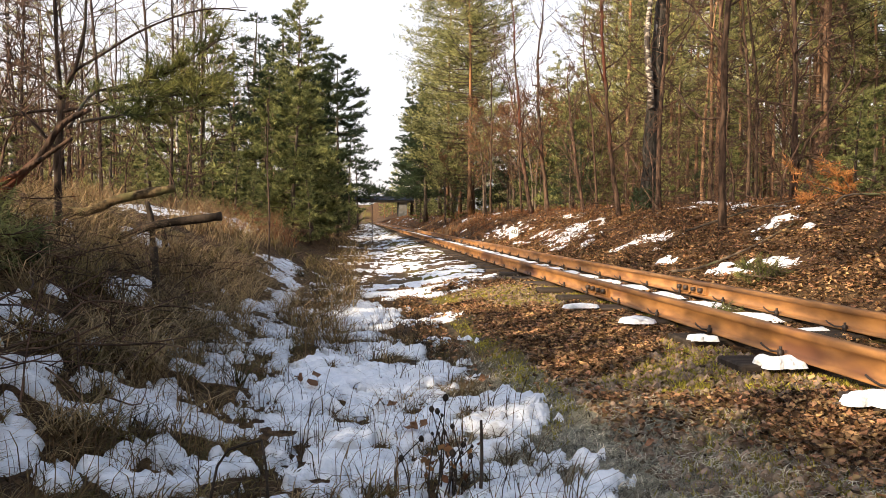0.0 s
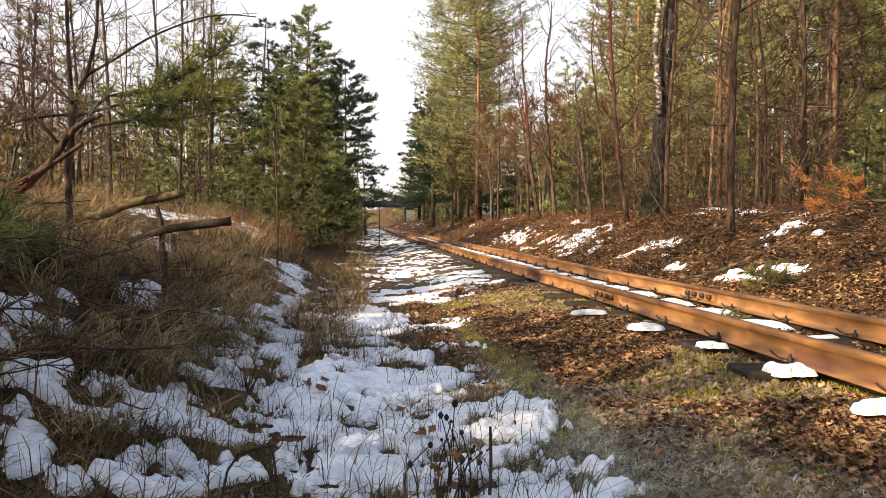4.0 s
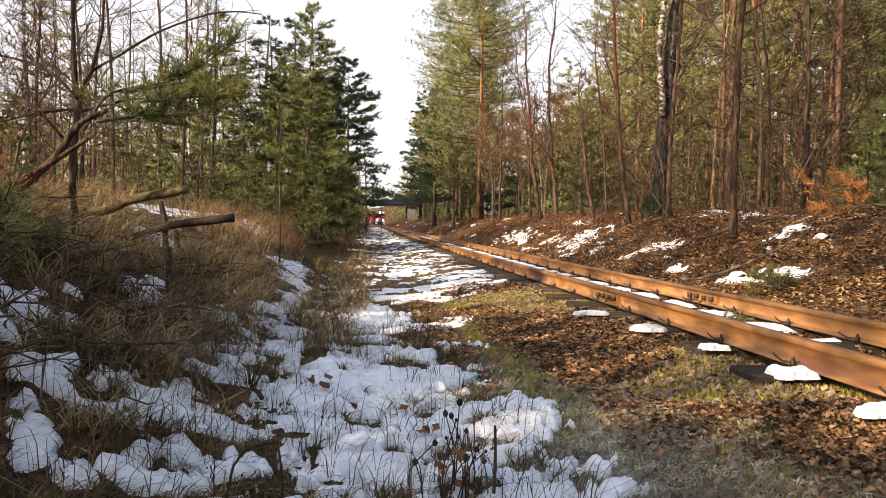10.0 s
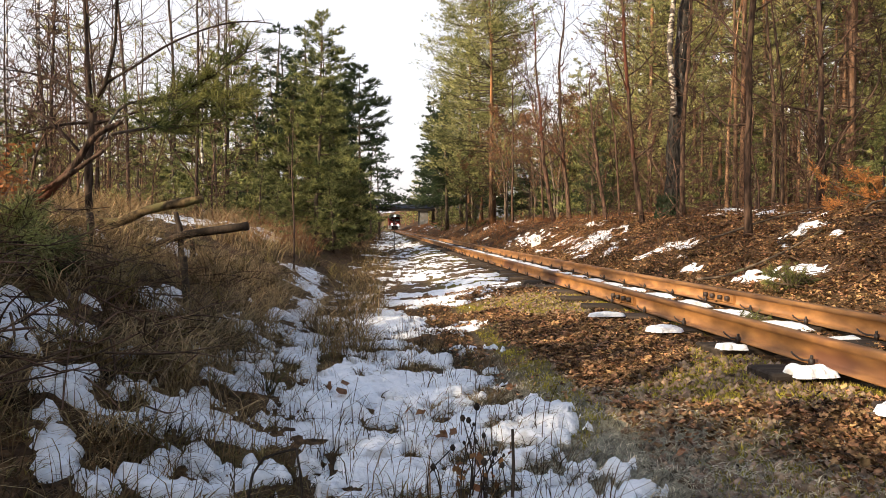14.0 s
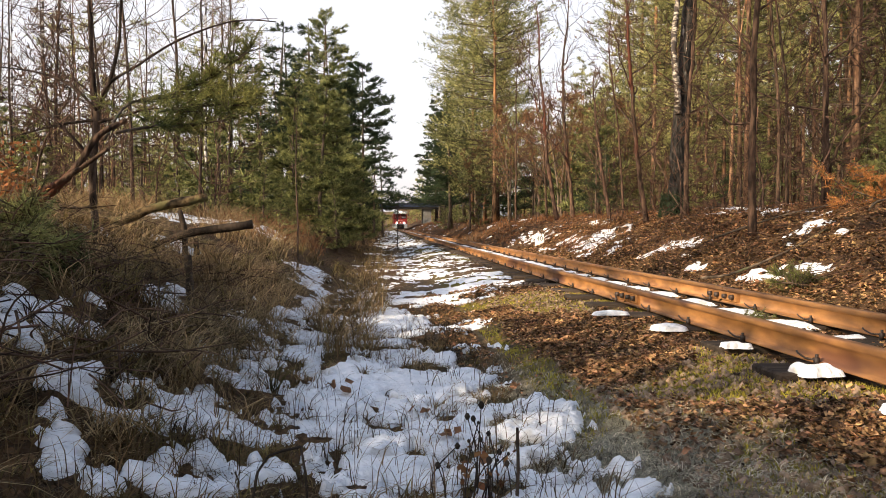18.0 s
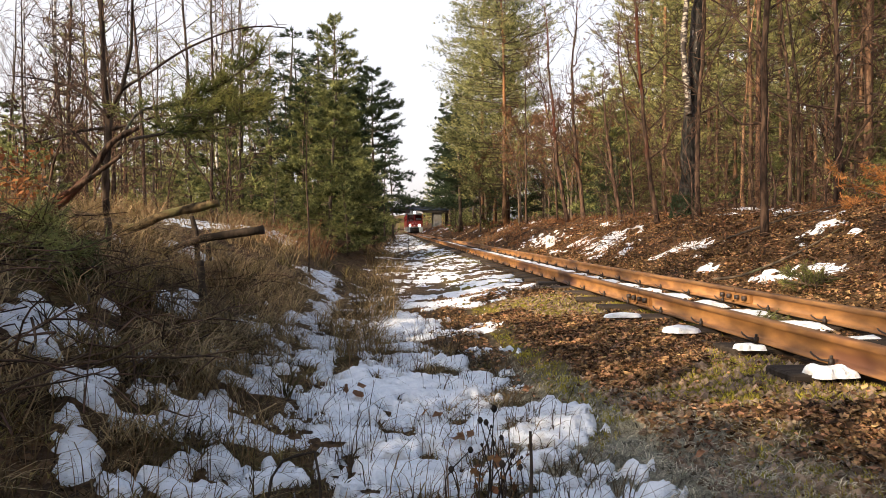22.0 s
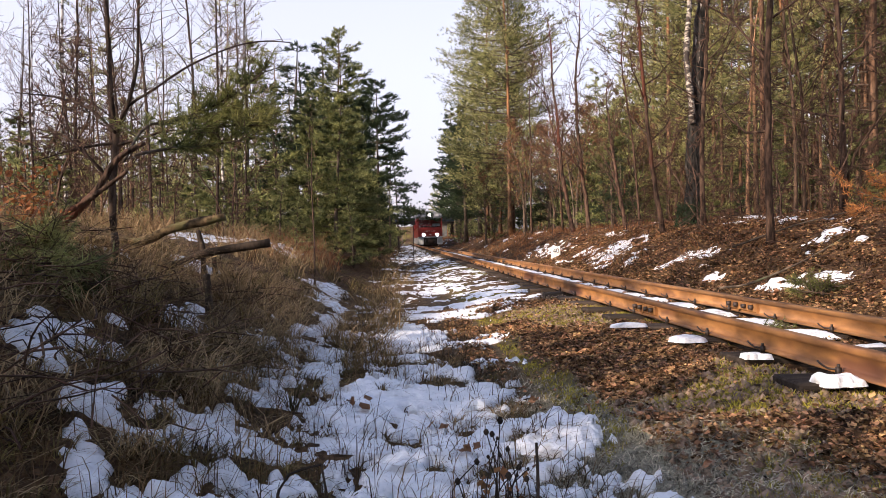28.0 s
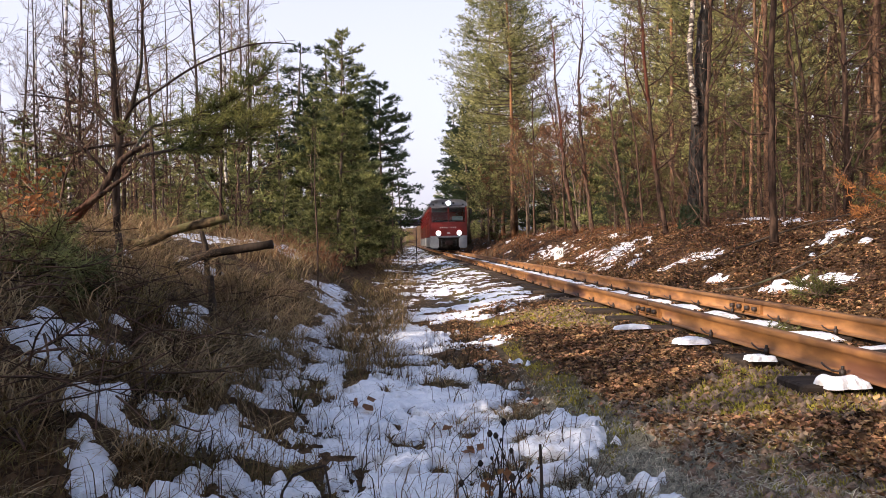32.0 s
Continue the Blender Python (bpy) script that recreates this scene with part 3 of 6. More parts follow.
def build_track():
    track = thing("railway_track", "narrow-gauge railway track with rusty rails on dark sleepers", "railway track", (TRACK_X, 0, 0), kind="structure")
    prof = np.array(rail_profile())
    n = len(prof)
    for rx in RAIL_X:
        y0 = -28.34
        while y0 < 125:
            y1 = y0 + 10.99
            ring = lambda y: np.stack([prof[:, 0] + rx - TRACK_X, np.full(n, y), prof[:, 1] + grade(y)], 1)
            ys = np.linspace(y0, y1, 6)
            acc = Acc().add(np.concatenate([ring(y) for y in ys]), [(k * n + i, k * n + (i + 1) % n, (k + 1) * n + (i + 1) % n, (k + 1) * n + i) for k in range(5) for i in range(n)])
            for e in (0, 5):
                c = acc.n
                acc.add([[rx - TRACK_X, ys[e], 0.05 + grade(ys[e])]], np.zeros((0, 3), int))
                acc.f[3].append(np.array([(e * n + i, e * n + (i + 1) % n, c) for i in range(n)]))
            rail = part("rail", acc, M_RUST, track, "rust-orange steel rail")
            if y0 < 40:
                for side in (-1, 1):
                    plate = part("fishplate", soft_box("fishplate", (rx - TRACK_X + side * 0.006, y1 - 0.21, 0.018 + grade(y1)), (rx - TRACK_X + side * 0.022, y1 + 0.22, 0.070 + grade(y1)), 0.004), M_RUST, rail)
                    for dy in (-0.15, -0.05, 0.06, 0.16):
                        a = Acc()
                        tube(a, [(rx - TRACK_X + side * 0.02, y1 + dy, 0.045 + grade(y1)), (rx - TRACK_X + side * 0.046, y1 + dy, 0.045 + grade(y1))], 0.017, 6)
                        part("bolt", a, M_IRON, plate)
            y0 = y1 + 0.008
    # sleepers, each a worn timber with split ends
    bm = bmesh.new()
    bmesh.ops.create_cube(bm, size=1)
    for v in bm.verts:
        v.co = (v.co.x * 1.04, v.co.y * 0.19, v.co.z * 0.13 - 0.068)
    bmesh.ops.subdivide_edges(bm, edges=[e for e in bm.edges if abs(e.verts[0].co.x - e.verts[1].co.x) > 0.5], cuts=4)
    for v in bm.verts:
        v.co += Vector((0, random.uniform(-0.008, 0.008), random.uniform(-0.005, 0.003)))
    bmesh.ops.bevel(bm, geom=[e for e in bm.edges if e.calc_face_angle(0) > 1], offset=0.008, segments=1, affect="EDGES")
    tie_mesh = bpy.data.meshes.new("sleeper")
    bm.to_mesh(tie_mesh)
    bm.free()
    tie_mesh.materials.append(M_TIE)
    clip = Acc()
    box(clip, (-0.008, -0.008, 0.0), (0.008, 0.008, 0.026))
    tube(clip, [(0.004, 0.02, 0.016), (0.0, 0.07, 0.012), (0.0, 0.115, 0.022), (0.0, 0.13, 0.03)], 0.004, 5)
    tube(clip, [(-0.0, 0, 0.022), (0.0, 0, 0.038)], 0.006, 6)
    clip_mesh = clip.mesh("rail_clip")
    clip_mesh.materials.append(M_IRON)
    for k in range(-12, 216):
        y = TIE_START + k * TIE_STEP + random.uniform(-0.03, 0.03)
        tie = part("sleeper", tie_mesh, None, track)
        tie.location, tie.rotation_euler = (random.uniform(-0.05, 0.03), y, -0.004 + float(grade(y))), (0, 0, random.uniform(-0.03, 0.03))
        if -2 <= k <= 34:
            for rx in RAIL_X:
                for side in (-1, 1):
                    c = part("rail_clip", clip_mesh, None, tie)
                    c.location = (rx - TRACK_X + side * 0.047 - tie.location.x, 0.0, 0.002)


build_track()


def snow_lump(x, y, rx, ry, h, seed):
    """An uneven pad of melting snow with a ragged rim, lying on a sleeper's end."""
    n, m = 44, 9
    a = np.linspace(0, 2 * np.pi, n + 1)[:-1]
    rim = 0.85 + 1.1 * (vnoise(np.cos(a) * 1.2 + seed, np.sin(a) * 1.5, seed) - 0.5) + 0.34 * (vnoise(np.cos(a) * 3.7 + seed, np.sin(a) * 3.7, seed + 2) - 0.5) + 0.05 * (vnoise(np.cos(a) * 9 + seed, np.sin(a) * 9, seed + 3) - 0.5)
    rows = []
    for k in range(m):
        s = 1 - k / m
        px, py = x + rx * s * rim * np.cos(a), y + ry * s * rim * np.sin(a)
        lumps = 0.45 + 0.8 * vnoise(px * 22 + seed, py * 26, seed + 5) + 0.12 * (vnoise(px * 45, py * 45, seed + 6) - 0.5)
        rows.append(np.stack([px, py, h * (1 - s**3.2) ** 0.75 * lumps + (0.001 if k else -0.012)], 1))
    acc = Acc().add(np.concatenate(rows), [(k * n + i, k * n + (i + 1) % n, (k + 1) * n + (i + 1) % n, (k + 1) * n + i) for k in range(m - 1) for i in range(n)])
    acc.add([(x, y, rows[-1][:, 2].mean())], np.zeros((0, 3), int))
    acc.f[3].append(np.array([((m - 1) * n + i, (m - 1) * n + (i + 1) % n, m * n) for i in range(n)]))
    tagged(part("snow_lump", acc.mesh("snow_lump", True), M_SNOW), "rounded lump of snow lying on a sleeper end", "snow", "snow on the sleepers")


for j, (lx, ly, lrx, lry, lh) in enumerate(((1.34, 3.48, 0.17, 0.075, 0.02), (1.42, 2.94, 0.095, 0.065, 0.02), (1.44, 2.39, 0.105, 0.08, 0.026), (1.40, 1.85, 0.10, 0.075, 0.022), (1.27, 4.14, 0.15, 0.06, 0.012))):
    snow_lump(lx, ly, lrx * 0.78, lry * 0.85, lh * 1.05, 3.7 + j * 2.3)

# ---- trees ----
def unit(v):
    return v / (np.linalg.norm(v, axis=-1, keepdims=True) + 1e-9)


def trunk_line(h, bend, seed, n=9):
    r = np.random.default_rng(seed)
    s = np.linspace(0, 1, n)
    ph = r.uniform(0, 6, 4)
    x = bend * (np.sin(s * 3 + ph[0]) - np.sin(ph[0])) * s + 0.3 * bend * np.sin(s * 9 + ph[1]) * s
    y = bend * (np.sin(s * 2.6 + ph[2]) - np.sin(ph[2])) * s + 0.3 * bend * np.sin(s * 8 + ph[3]) * s
    return np.stack([x, y, s * h], 1)


def at_line(line, z):
    return np.stack([np.interp(z, line[:, 2], line[:, 0]), np.interp(z, line[:, 2], line[:, 1]), z], -1)


def conifer_parts(h, crown_from, reach, seed, radius, tufts, needle, width, droop, shape, per=5, bend=0.12, stubs=10, rings=5, gap=0, loose=0.075):
    """Meshes of one conifer: trunk, branches and needle crown."""
    r = np.random.default_rng(seed)
    line = trunk_line(h, bend, seed)
    s = line[:, 2] / h
    trunk = Acc()
    thick = radius * (1.02 - s) ** 0.7 * (1 + 0.5 * np.exp(-s * 30))
    thick[-1] = 0.12 * radius
    tube(trunk, np.concatenate([line[:-1], at_line(line, np.array([0.95 * h]))]), thick, 9)
    limbs, crown = Acc(), Acc()
    whorls = max(6, int((h - crown_from) / (gap or (0.28 if reach < 1.2 else 0.42))))
    ends = []
    for k in range(whorls):
        u = (k + r.uniform(-0.3, 0.3)) / whorls
        u = min(max(u, 0), 0.98)
        z = crown_from + u * (h - crown_from)
        prof = (1 - u) ** 0.8 + 0.06 if shape == "cone" else math.sin(math.pi * (0.25 + 0.72 * u)) ** 0.7
        for b in range(r.integers(3, 6) if not gap else r.integers(5, 8)):
            a = r.uniform(0, 2 * np.pi)
            zb = min(z + r.uniform(-0.5, 0.5) * (h - crown_from) / whorls, 0.985 * h)
            length = reach * prof * r.uniform(0.45, 1.1)
            d = np.array([math.cos(a), math.sin(a), 0])
            t = np.linspace(0, 1, rings)[:, None]
            lift = (droop * t**1.5 + (0.25 - 0.2 * u * 0) * t * (0.4 if shape == "cone" else 0.9) * u + 0.15 * t**3) * length
            p = at_line(line, np.array([zb]))[0] + d * t * length + np.array([0, 0, 1.0]) * lift
            tube(limbs, p, np.linspace(0.011, 0.003, rings) * (0.6 + 0.5 * length) * (h / 6) ** 0.3, 3, False)
            ends.append((p, length, d))
    for k in range(stubs):
        z = r.uniform(0.15, 1) * crown_from
        a, ln = r.uniform(0, 2 * np.pi), r.uniform(0.15, 0.7) * reach * 0.6
        p0 = at_line(line, np.array([z]))[0]
        tube(limbs, [p0, p0 + [math.cos(a) * ln * 0.5, math.sin(a) * ln * 0.5, 0.06 * ln], p0 + [math.cos(a) * ln, math.sin(a) * ln, r.uniform(-0.2, 0.2) * ln]], [0.012, 0.008, 0.004], 4, False)
    # side twigs in a flat fan along each branch, and tufts of needles along each twig
    P, L, D = np.array([e[0] for e in ends]), np.array([e[1] for e in ends]), np.array([e[2] for e in ends])
    nb, fan = len(ends), 14
    t = r.uniform(0.12, 1.0, (nb, fan)) ** 0.8
    i = np.minimum((t * (rings - 1)).astype(int), rings - 2)
    f = (t * (rings - 1) - i)[..., None]
    row = np.arange(nb)[:, None]
    root = P[row, i] * (1 - f) + P[row, i + 1] * f
    side = np.stack([-D[:, 1], D[:, 0], np.zeros(nb)], 1)
    hand = np.where(np.arange(fan) % 2, 1.0, -1.0)[None] * r.uniform(0.35, 1.0, (nb, fan)) * (1.1 - 0.75 * t)
    twig = unit(D[:, None] * (0.45 + 0.6 * t)[..., None] + side[:, None] * hand[..., None] + np.array([0, 0, 1.0]) * r.normal(0.16 + 0.1 * (droop >= 0), 0.24, (nb, fan, 1)))
    span = L[:, None] * r.uniform(0.24, 0.5, (nb, fan)) * (1.15 - 0.7 * t)
    needles(limbs, root.reshape(-1, 3), (root + twig * span[..., None]).reshape(-1, 3), 0.007 * (h / 5) ** 0.5)
    w = (span * (0.5 + 0.5 * t)).ravel()
    pick = r.choice(nb * fan, tufts, p=w / w.sum())
    along = r.uniform(0.12, 1.05, tufts)[:, None]
    at = root.reshape(-1, 3)[pick] + twig.reshape(-1, 3)[pick] * span.ravel()[pick][:, None] * along + r.normal(0, loose * 0.45, (tufts, 3)) * (0.4 + 0.6 * L[pick // fan][:, None])
    out = unit(twig.reshape(-1, 3)[pick] + np.array([0, 0, 0.3]) + r.normal(0, 0.2, (tufts, 3)))
    base = np.repeat(at, per, 0)
    dirs = unit(np.repeat(out, per, 0) + r.normal(0, 0.5, (tufts * per, 3)))
    tip = base + dirs * (needle * r.uniform(0.6, 1.25, tufts * per))[:, None]
    needles(crown, base - dirs * needle * 0.15, tip, width * r.uniform(0.7, 1.3, tufts * per))
    return trunk, limbs, crown


def conifer(name, label, where, m_bark, m_needle, group="", **k):
    t = thing(name, label, "tree", where, group)
    a, b, c = conifer_parts(**k)
    tr = a.mesh("trunk", True)
    part("trunk", tr, m_bark, t)
    tagged(part("branchwork", b, M_GREY_BARK, t), kind="stuff")
    part("crown", c, m_needle, t)
    return t


def put(t, x, y, turn, scale=1.0, sink=0.05):
    """A copy of a tree on the ground."""
    z = float(ground_z(x, y)) - sink
    return copy_thing(t, pose(x, y, z, 0, 0, turn) @ Matrix.Diagonal((scale, scale, scale, 1)))


def bare_parts(h, seed, radius, spread=0.35, limbs=12, twigs=5, lean=(0, 0), bend=0.2, low=0.35, fork=True):
    """Meshes of a bare broad-leaved tree: trunk, limbs, twigs; and the twig ends."""
    r = np.random.default_rng(seed)
    line = trunk_line(h, bend, seed, 11)
    s = line[:, 2:3] / h
    line = line + np.array([lean[0], lean[1], 0]) * s
    trunk, limb, twig, ends = Acc(), [], Acc(), []
    fine = np.linspace(0, h, 44)
    stem = np.stack([np.interp(fine, line[:, 2], line[:, 0]), np.interp(fine, line[:, 2], line[:, 1]), fine], 1)
    stem[:, :2] += np.cumsum(r.normal(0, 0.16 * radius, (44, 2)), 0) * np.sin(np.linspace(0, np.pi, 44))[:, None] ** 0.5
    tube(trunk, stem, radius * (1.03 - fine / h) ** 0.75 * (1 + 0.4 * np.exp(-fine / h * 35)) * (1 + r.normal(0, 0.07, 44)), 9)
    for k in range(limbs):
        u = low + (1 - low) * (k + r.uniform(0, 1)) / limbs
        u = min(u, 0.97)
        p0 = at_line(line, np.array([u * h]))[0]
        a = r.uniform(0, 2 * np.pi)
        ln = h * spread * (1.15 - u) ** 0.7 * r.uniform(0.5, 1.1)
        up = r.uniform(0.5, 1.1)
        d = np.array([math.cos(a), math.sin(a), up])
        t = np.linspace(0, 1, 6)[:, None]
        p = p0 + d * t * ln * 0.75 + np.array([0, 0, 1]) * (0.2 * ln * t**2) + np.cumsum(r.normal(0, 0.035 * ln, (6, 3)), 0) * (t > 0)
        rad = radius * 0.42 * (1.1 - u) ** 0.6
        limb.append(tube(Acc(), p, np.linspace(rad, rad * 0.25, 6), 5, False))
        for q in range(twigs):
            v = r.uniform(0.25, 1)
            i = min(int(v * 5), 4)
            b0 = p[i] + (p[i + 1] - p[i]) * (v * 5 - i)
            dd = unit(d * 0.6 + r.normal(0, 0.6, 3) + [0, 0, 0.35])
            l2 = ln * r.uniform(0.25, 0.6)
            c = b0 + dd * np.linspace(0, 1, 4)[:, None] * l2 + np.cumsum(r.normal(0, 0.05 * l2, (4, 3)), 0)
            tube(twig, c, np.linspace(rad * 0.3, rad * 0.1, 4).clip(0.003), 3, False)
            ends.append(c)
            for w in range(2):
                e0 = c[r.integers(1, 4)]
                e1 = e0 + unit(dd + r.normal(0, 0.6, 3)) * l2 * 0.45
                tube(twig, [e0, (e0 + e1) / 2 + r.normal(0, 0.03, 3) * l2, e1], np.array([0.0045, 0.0035, 0.0025]), 3, False)
                ends.append(np.array([e0, e1]))
    return trunk, limb, twig, ends


def leaves_on(ends, count, size, r):
    """Loose curled leaves hanging on twig ends."""
    acc = Acc()
    pick = r.integers(0, len(ends), count)
    at = np.array([ends[i][r.integers(0, len(ends[i]))] for i in pick]) + r.normal(0, size * 0.7, (count, 3))
    curled_leaves(acc, at, size * r.uniform(0.6, 1.3, count), r, 1.5)
    return acc


def curled_leaves(acc, at, size, r, tilt):
    """Leaves folded along the rib: four triangles in two halves each."""
    n = len(at)
    az = r.uniform(0, 2 * np.pi, n)
    d = np.stack([np.cos(az), np.sin(az), r.normal(0, 0.5 * tilt, n)], 1)
    d = unit(d)
    w = unit(np.cross(d, np.stack([r.normal(0, 0.4 * tilt, n), r.normal(0, 0.4 * tilt, n), np.ones(n)], 1)))
    nrm = np.cross(w, d)
    sz = np.asarray(size)[:, None]
    fold = r.uniform(0.1, 0.5, n)[:, None]
    curl = r.uniform(-0.1, 0.35, n)[:, None]
    v = np.stack([at - d * sz * 0.5, at - d * sz * 0.08 + w * sz * 0.34 + nrm * sz * fold * 0.5, at - d * sz * 0.08 - w * sz * 0.34 + nrm * sz * fold * 0.5, at + d * sz * 0.22 + nrm * sz * curl * 0.2 + w * sz * 0.25,
                  at + d * sz * 0.22 + nrm * sz * curl * 0.2 - w * sz * 0.25, at + d * sz * 0.5 + nrm * sz * curl], 1)
    f = np.array([[0, 5, 3], [0, 3, 1], [0, 4, 5], [0, 2, 4]])
    acc.add(v.reshape(-1, 3), (np.arange(n)[:, None, None] * 6 + f[None]).reshape(-1, 3))


def bare_tree(name, label, where, bark, group="", leaf=0, leaf_size=0.07, **k):
    t = thing(name, label, "tree", where, group)
    a, b, c, ends = bare_parts(**k)
    part("trunk", a.mesh("trunk", True), bark, t)
    for piece in b:
        part("limb", piece, bark, t)
    tagged(part("twigwork", c, M_DARK_TWIG if bark == M_RED_BARK else M_TWIG, t), kind="stuff")
    if leaf:
        part("dry_leaves", leaves_on(ends, leaf, leaf_size, np.random.default_rng(k["seed"] + 9)), M_OAK_LEAF, t, "withered brown leaves")
    return t


def gz(x, y, sink=0.05):
    return (x, y, float(ground_z(x, y)) - sink)


# tall pines of the forest: four kinds
TALL = [dict(h=10.5, crown_from=2.0, reach=1.6, seed=11, radius=0.05, tufts=3600, needle=0.10, width=0.014, droop=0.05, shape="round", per=6),
        dict(h=9.5, crown_from=1.7, reach=1.8, seed=12, radius=0.052, tufts=3700, needle=0.10, width=0.014, droop=0.0, shape="round", per=6),
        dict(h=12.0, crown_from=2.8, reach=1.8, seed=13, radius=0.058, tufts=3700, needle=0.11, width=0.015, droop=0.1, shape="round", stubs=26, per=6),
        dict(h=8.0, crown_from=1.5, reach=1.5, seed=14, radius=0.042, tufts=3000, needle=0.10, width=0.014, droop=0.05, shape="round", stubs=18, per=6)]
DEEP = [dict(k, tufts=1100, needle=0.17, width=0.03, per=5, rings=3, seed=k["seed"] + 5) for k in TALL]
PINE_LABEL = "tall pine with orange-brown bark and bare lower trunk"


def right_forest():
    first = [conifer("pine_tree", PINE_LABEL, gz(*p), M_PINE_BARK, M_NEEDLE, "pines of the wood", **k)
             for p, k in zip(((6.6, 13.0), (7.9, 15.5), (6.9, 18.5), (9.2, 14.0)), TALL)]
    deep = [conifer("pine_tree", PINE_LABEL, gz(*p), M_PINE_BARK, M_NEEDLE, "pines of the wood", **k)
            for p, k in zip(((9.5, 22.0), (12.5, 24.0), (15.0, 23.0), (10.6, 26.5)), DEEP)]
    r = np.random.default_rng(5)
    spots = [(6.6, 13.0), (7.9, 15.5), (6.9, 18.5), (9.2, 14.0)]
    for k in range(4000):
        y = 12.0 + 49 * r.uniform() ** 1.35
        x = r.uniform(5.7 + 0.02 * y, 9 + 0.62 * y)
        gap = 1.05 + 0.03 * y
        if all((x - a) ** 2 + (y - b) ** 2 > gap**2 for a, b in spots):
            spots.append((x, y))
            low = 0.12 < x / y < 0.335
            put((first if y < 19 else deep)[3 if low else r.integers(0, 4)], x, y, r.uniform(0, 360), ((0.165 if x / y < 0.25 else 0.22) * y - 0.3) / 8 * r.uniform(0.75, 1.0) if low else r.uniform(0.8, 1.2))
        if len(spots) >= 104:
            break
    # tall bare poles between them
    global POLE
    POLE = conifer("pine_tree", "slim tall pine with a bare orange trunk", gz(8.2, 12.2), M_PINE_BARK, M_NEEDLE, "slim pines", h=11.5, crown_from=6.0, reach=1.3, seed=15, radius=0.037, tufts=600, needle=0.2, width=0.03, droop=0.05, shape="round", stubs=30, rings=3)
    for k in range(28):
        y = 13.0 + 20 * r.uniform()
        x = y * r.uniform(0.36, 0.72) + 1.0
        put(POLE, x, y, r.uniform(0, 360), r.uniform(0.8, 1.1))


right_forest()

# bare undergrowth
SHRUB = bare_tree("bare_shrub", "leafless twiggy shrub of the undergrowth", gz(4.6, 7.6), M_RED_BARK, "bare shrubs", h=1.5, seed=64, radius=0.011, spread=0.4, limbs=9, twigs=9, bend=0.3, low=0.05)


def shrubs():
    r = np.random.default_rng(66)
    for k in range(38):
        x, y = r.uniform(4.0, 9.0), r.uniform(6.5, 20)
        put(SHRUB, x, max(y, x * 1.6), r.uniform(0, 360), r.uniform(0.6, 1.6))
    for k in range(28):
        y = r.uniform(9.0, 18)
        put(SHRUB, -r.uniform(1.9 + 0.05 * y, 1.0 + 0.5 * y), y, r.uniform(0, 360), r.uniform(0.7, 1.9))


shrubs()

# young bushy pines and spruces
HERO = conifer("young_pine", "dense young pine, lit yellow-green, with branches down to the ground", gz(-1.38, 15.6), M_GREY_BARK, M_NEEDLE_YOUNG, "young pines",
               h=3.85, crown_from=0.2, reach=1.12, seed=21, radius=0.045, tufts=9500, needle=0.075, width=0.0125, droop=0.0, shape="cone", per=7, stubs=0, gap=0.2, loose=0.055)
YOUNG = conifer("young_pine", "bushy young pine with branches down to the ground", gz(-2.9, 17.8), M_GREY_BARK, M_NEEDLE_YOUNG, "young pines",
                h=3.7, crown_from=0.25, reach=1.2, seed=24, radius=0.05, tufts=3000, needle=0.105, width=0.015, droop=0.05, shape="cone", per=6, stubs=0, gap=0.34, loose=0.035)
YOUNG_DEEP = conifer("young_pine", "bushy young pine within the wood", gz(-3.6, 17.5), M_GREY_BARK, M_NEEDLE_YOUNG, "young pines",
                     h=4.6, crown_from=0.25, reach=1.55, seed=23, radius=0.06, tufts=850, needle=0.19, width=0.045, droop=0.12, shape="cone", per=5, stubs=0, rings=3)
SPRUCE = conifer("spruce_tree", "dark green spruce with dense drooping branches", gz(5.1, 41.0), M_GREY_BARK, M_NEEDLE_DARK, "spruces",
                 h=7.6, crown_from=1.2, reach=2.0, seed=22, radius=0.09, tufts=2000, needle=0.15, width=0.03, droop=-0.25, shape="cone", per=6, stubs=0)
for yx, yy, yt, ys in ((-1.12, 17.4, 140, 0.98), (-2.1, 17.2, 250, 0.9), (-1.35, 20.0, 40, 1.05)):
    put(HERO, yx, yy, yt, ys)
for yx, yy, yt, ys in ((-0.95, 14.4, 20, 0.42), (-3.4, 12.4, 40, 0.42), (-4.4, 13.6, 140, 0.55), (-4.9, 10.6, 250, 0.42), (-6.4, 13.0, 10, 0.6), (-3.3, 15.0, 80, 0.5),
                       (6.4, 9.9, 70, 0.4), (7.6, 10.6, 170, 0.5), (8.6, 11.5, 30, 0.55), (5.9, 13.5, 320, 0.36), (7.4, 8.6, 280, 0.42)):
    put(YOUNG, yx, yy, yt, ys)
# the first three are added to shade the side of the coming train
for yx, yy, yt, ys in ((-1.9, 30.8, 20, 0.9), (-1.8, 33.2, 120, 0.85), (-2.0, 37.0, 220, 0.9), (-1.7, 11.9, 160, 0.24), (-2.2, 13.4, 210, 0.36), (-1.1, 21.5, 10, 0.6)):
    put(YOUNG, yx, yy, yt, ys)
young_r = np.random.default_rng(67)
for k in range(18):
    young_y = young_r.uniform(28, 75)
    put(YOUNG_DEEP, young_r.uniform(3.6, 4.2) + young_y * young_r.uniform(0.0, 0.12), young_y, young_r.uniform(0, 360), young_r.uniform(0.28, 0.5))
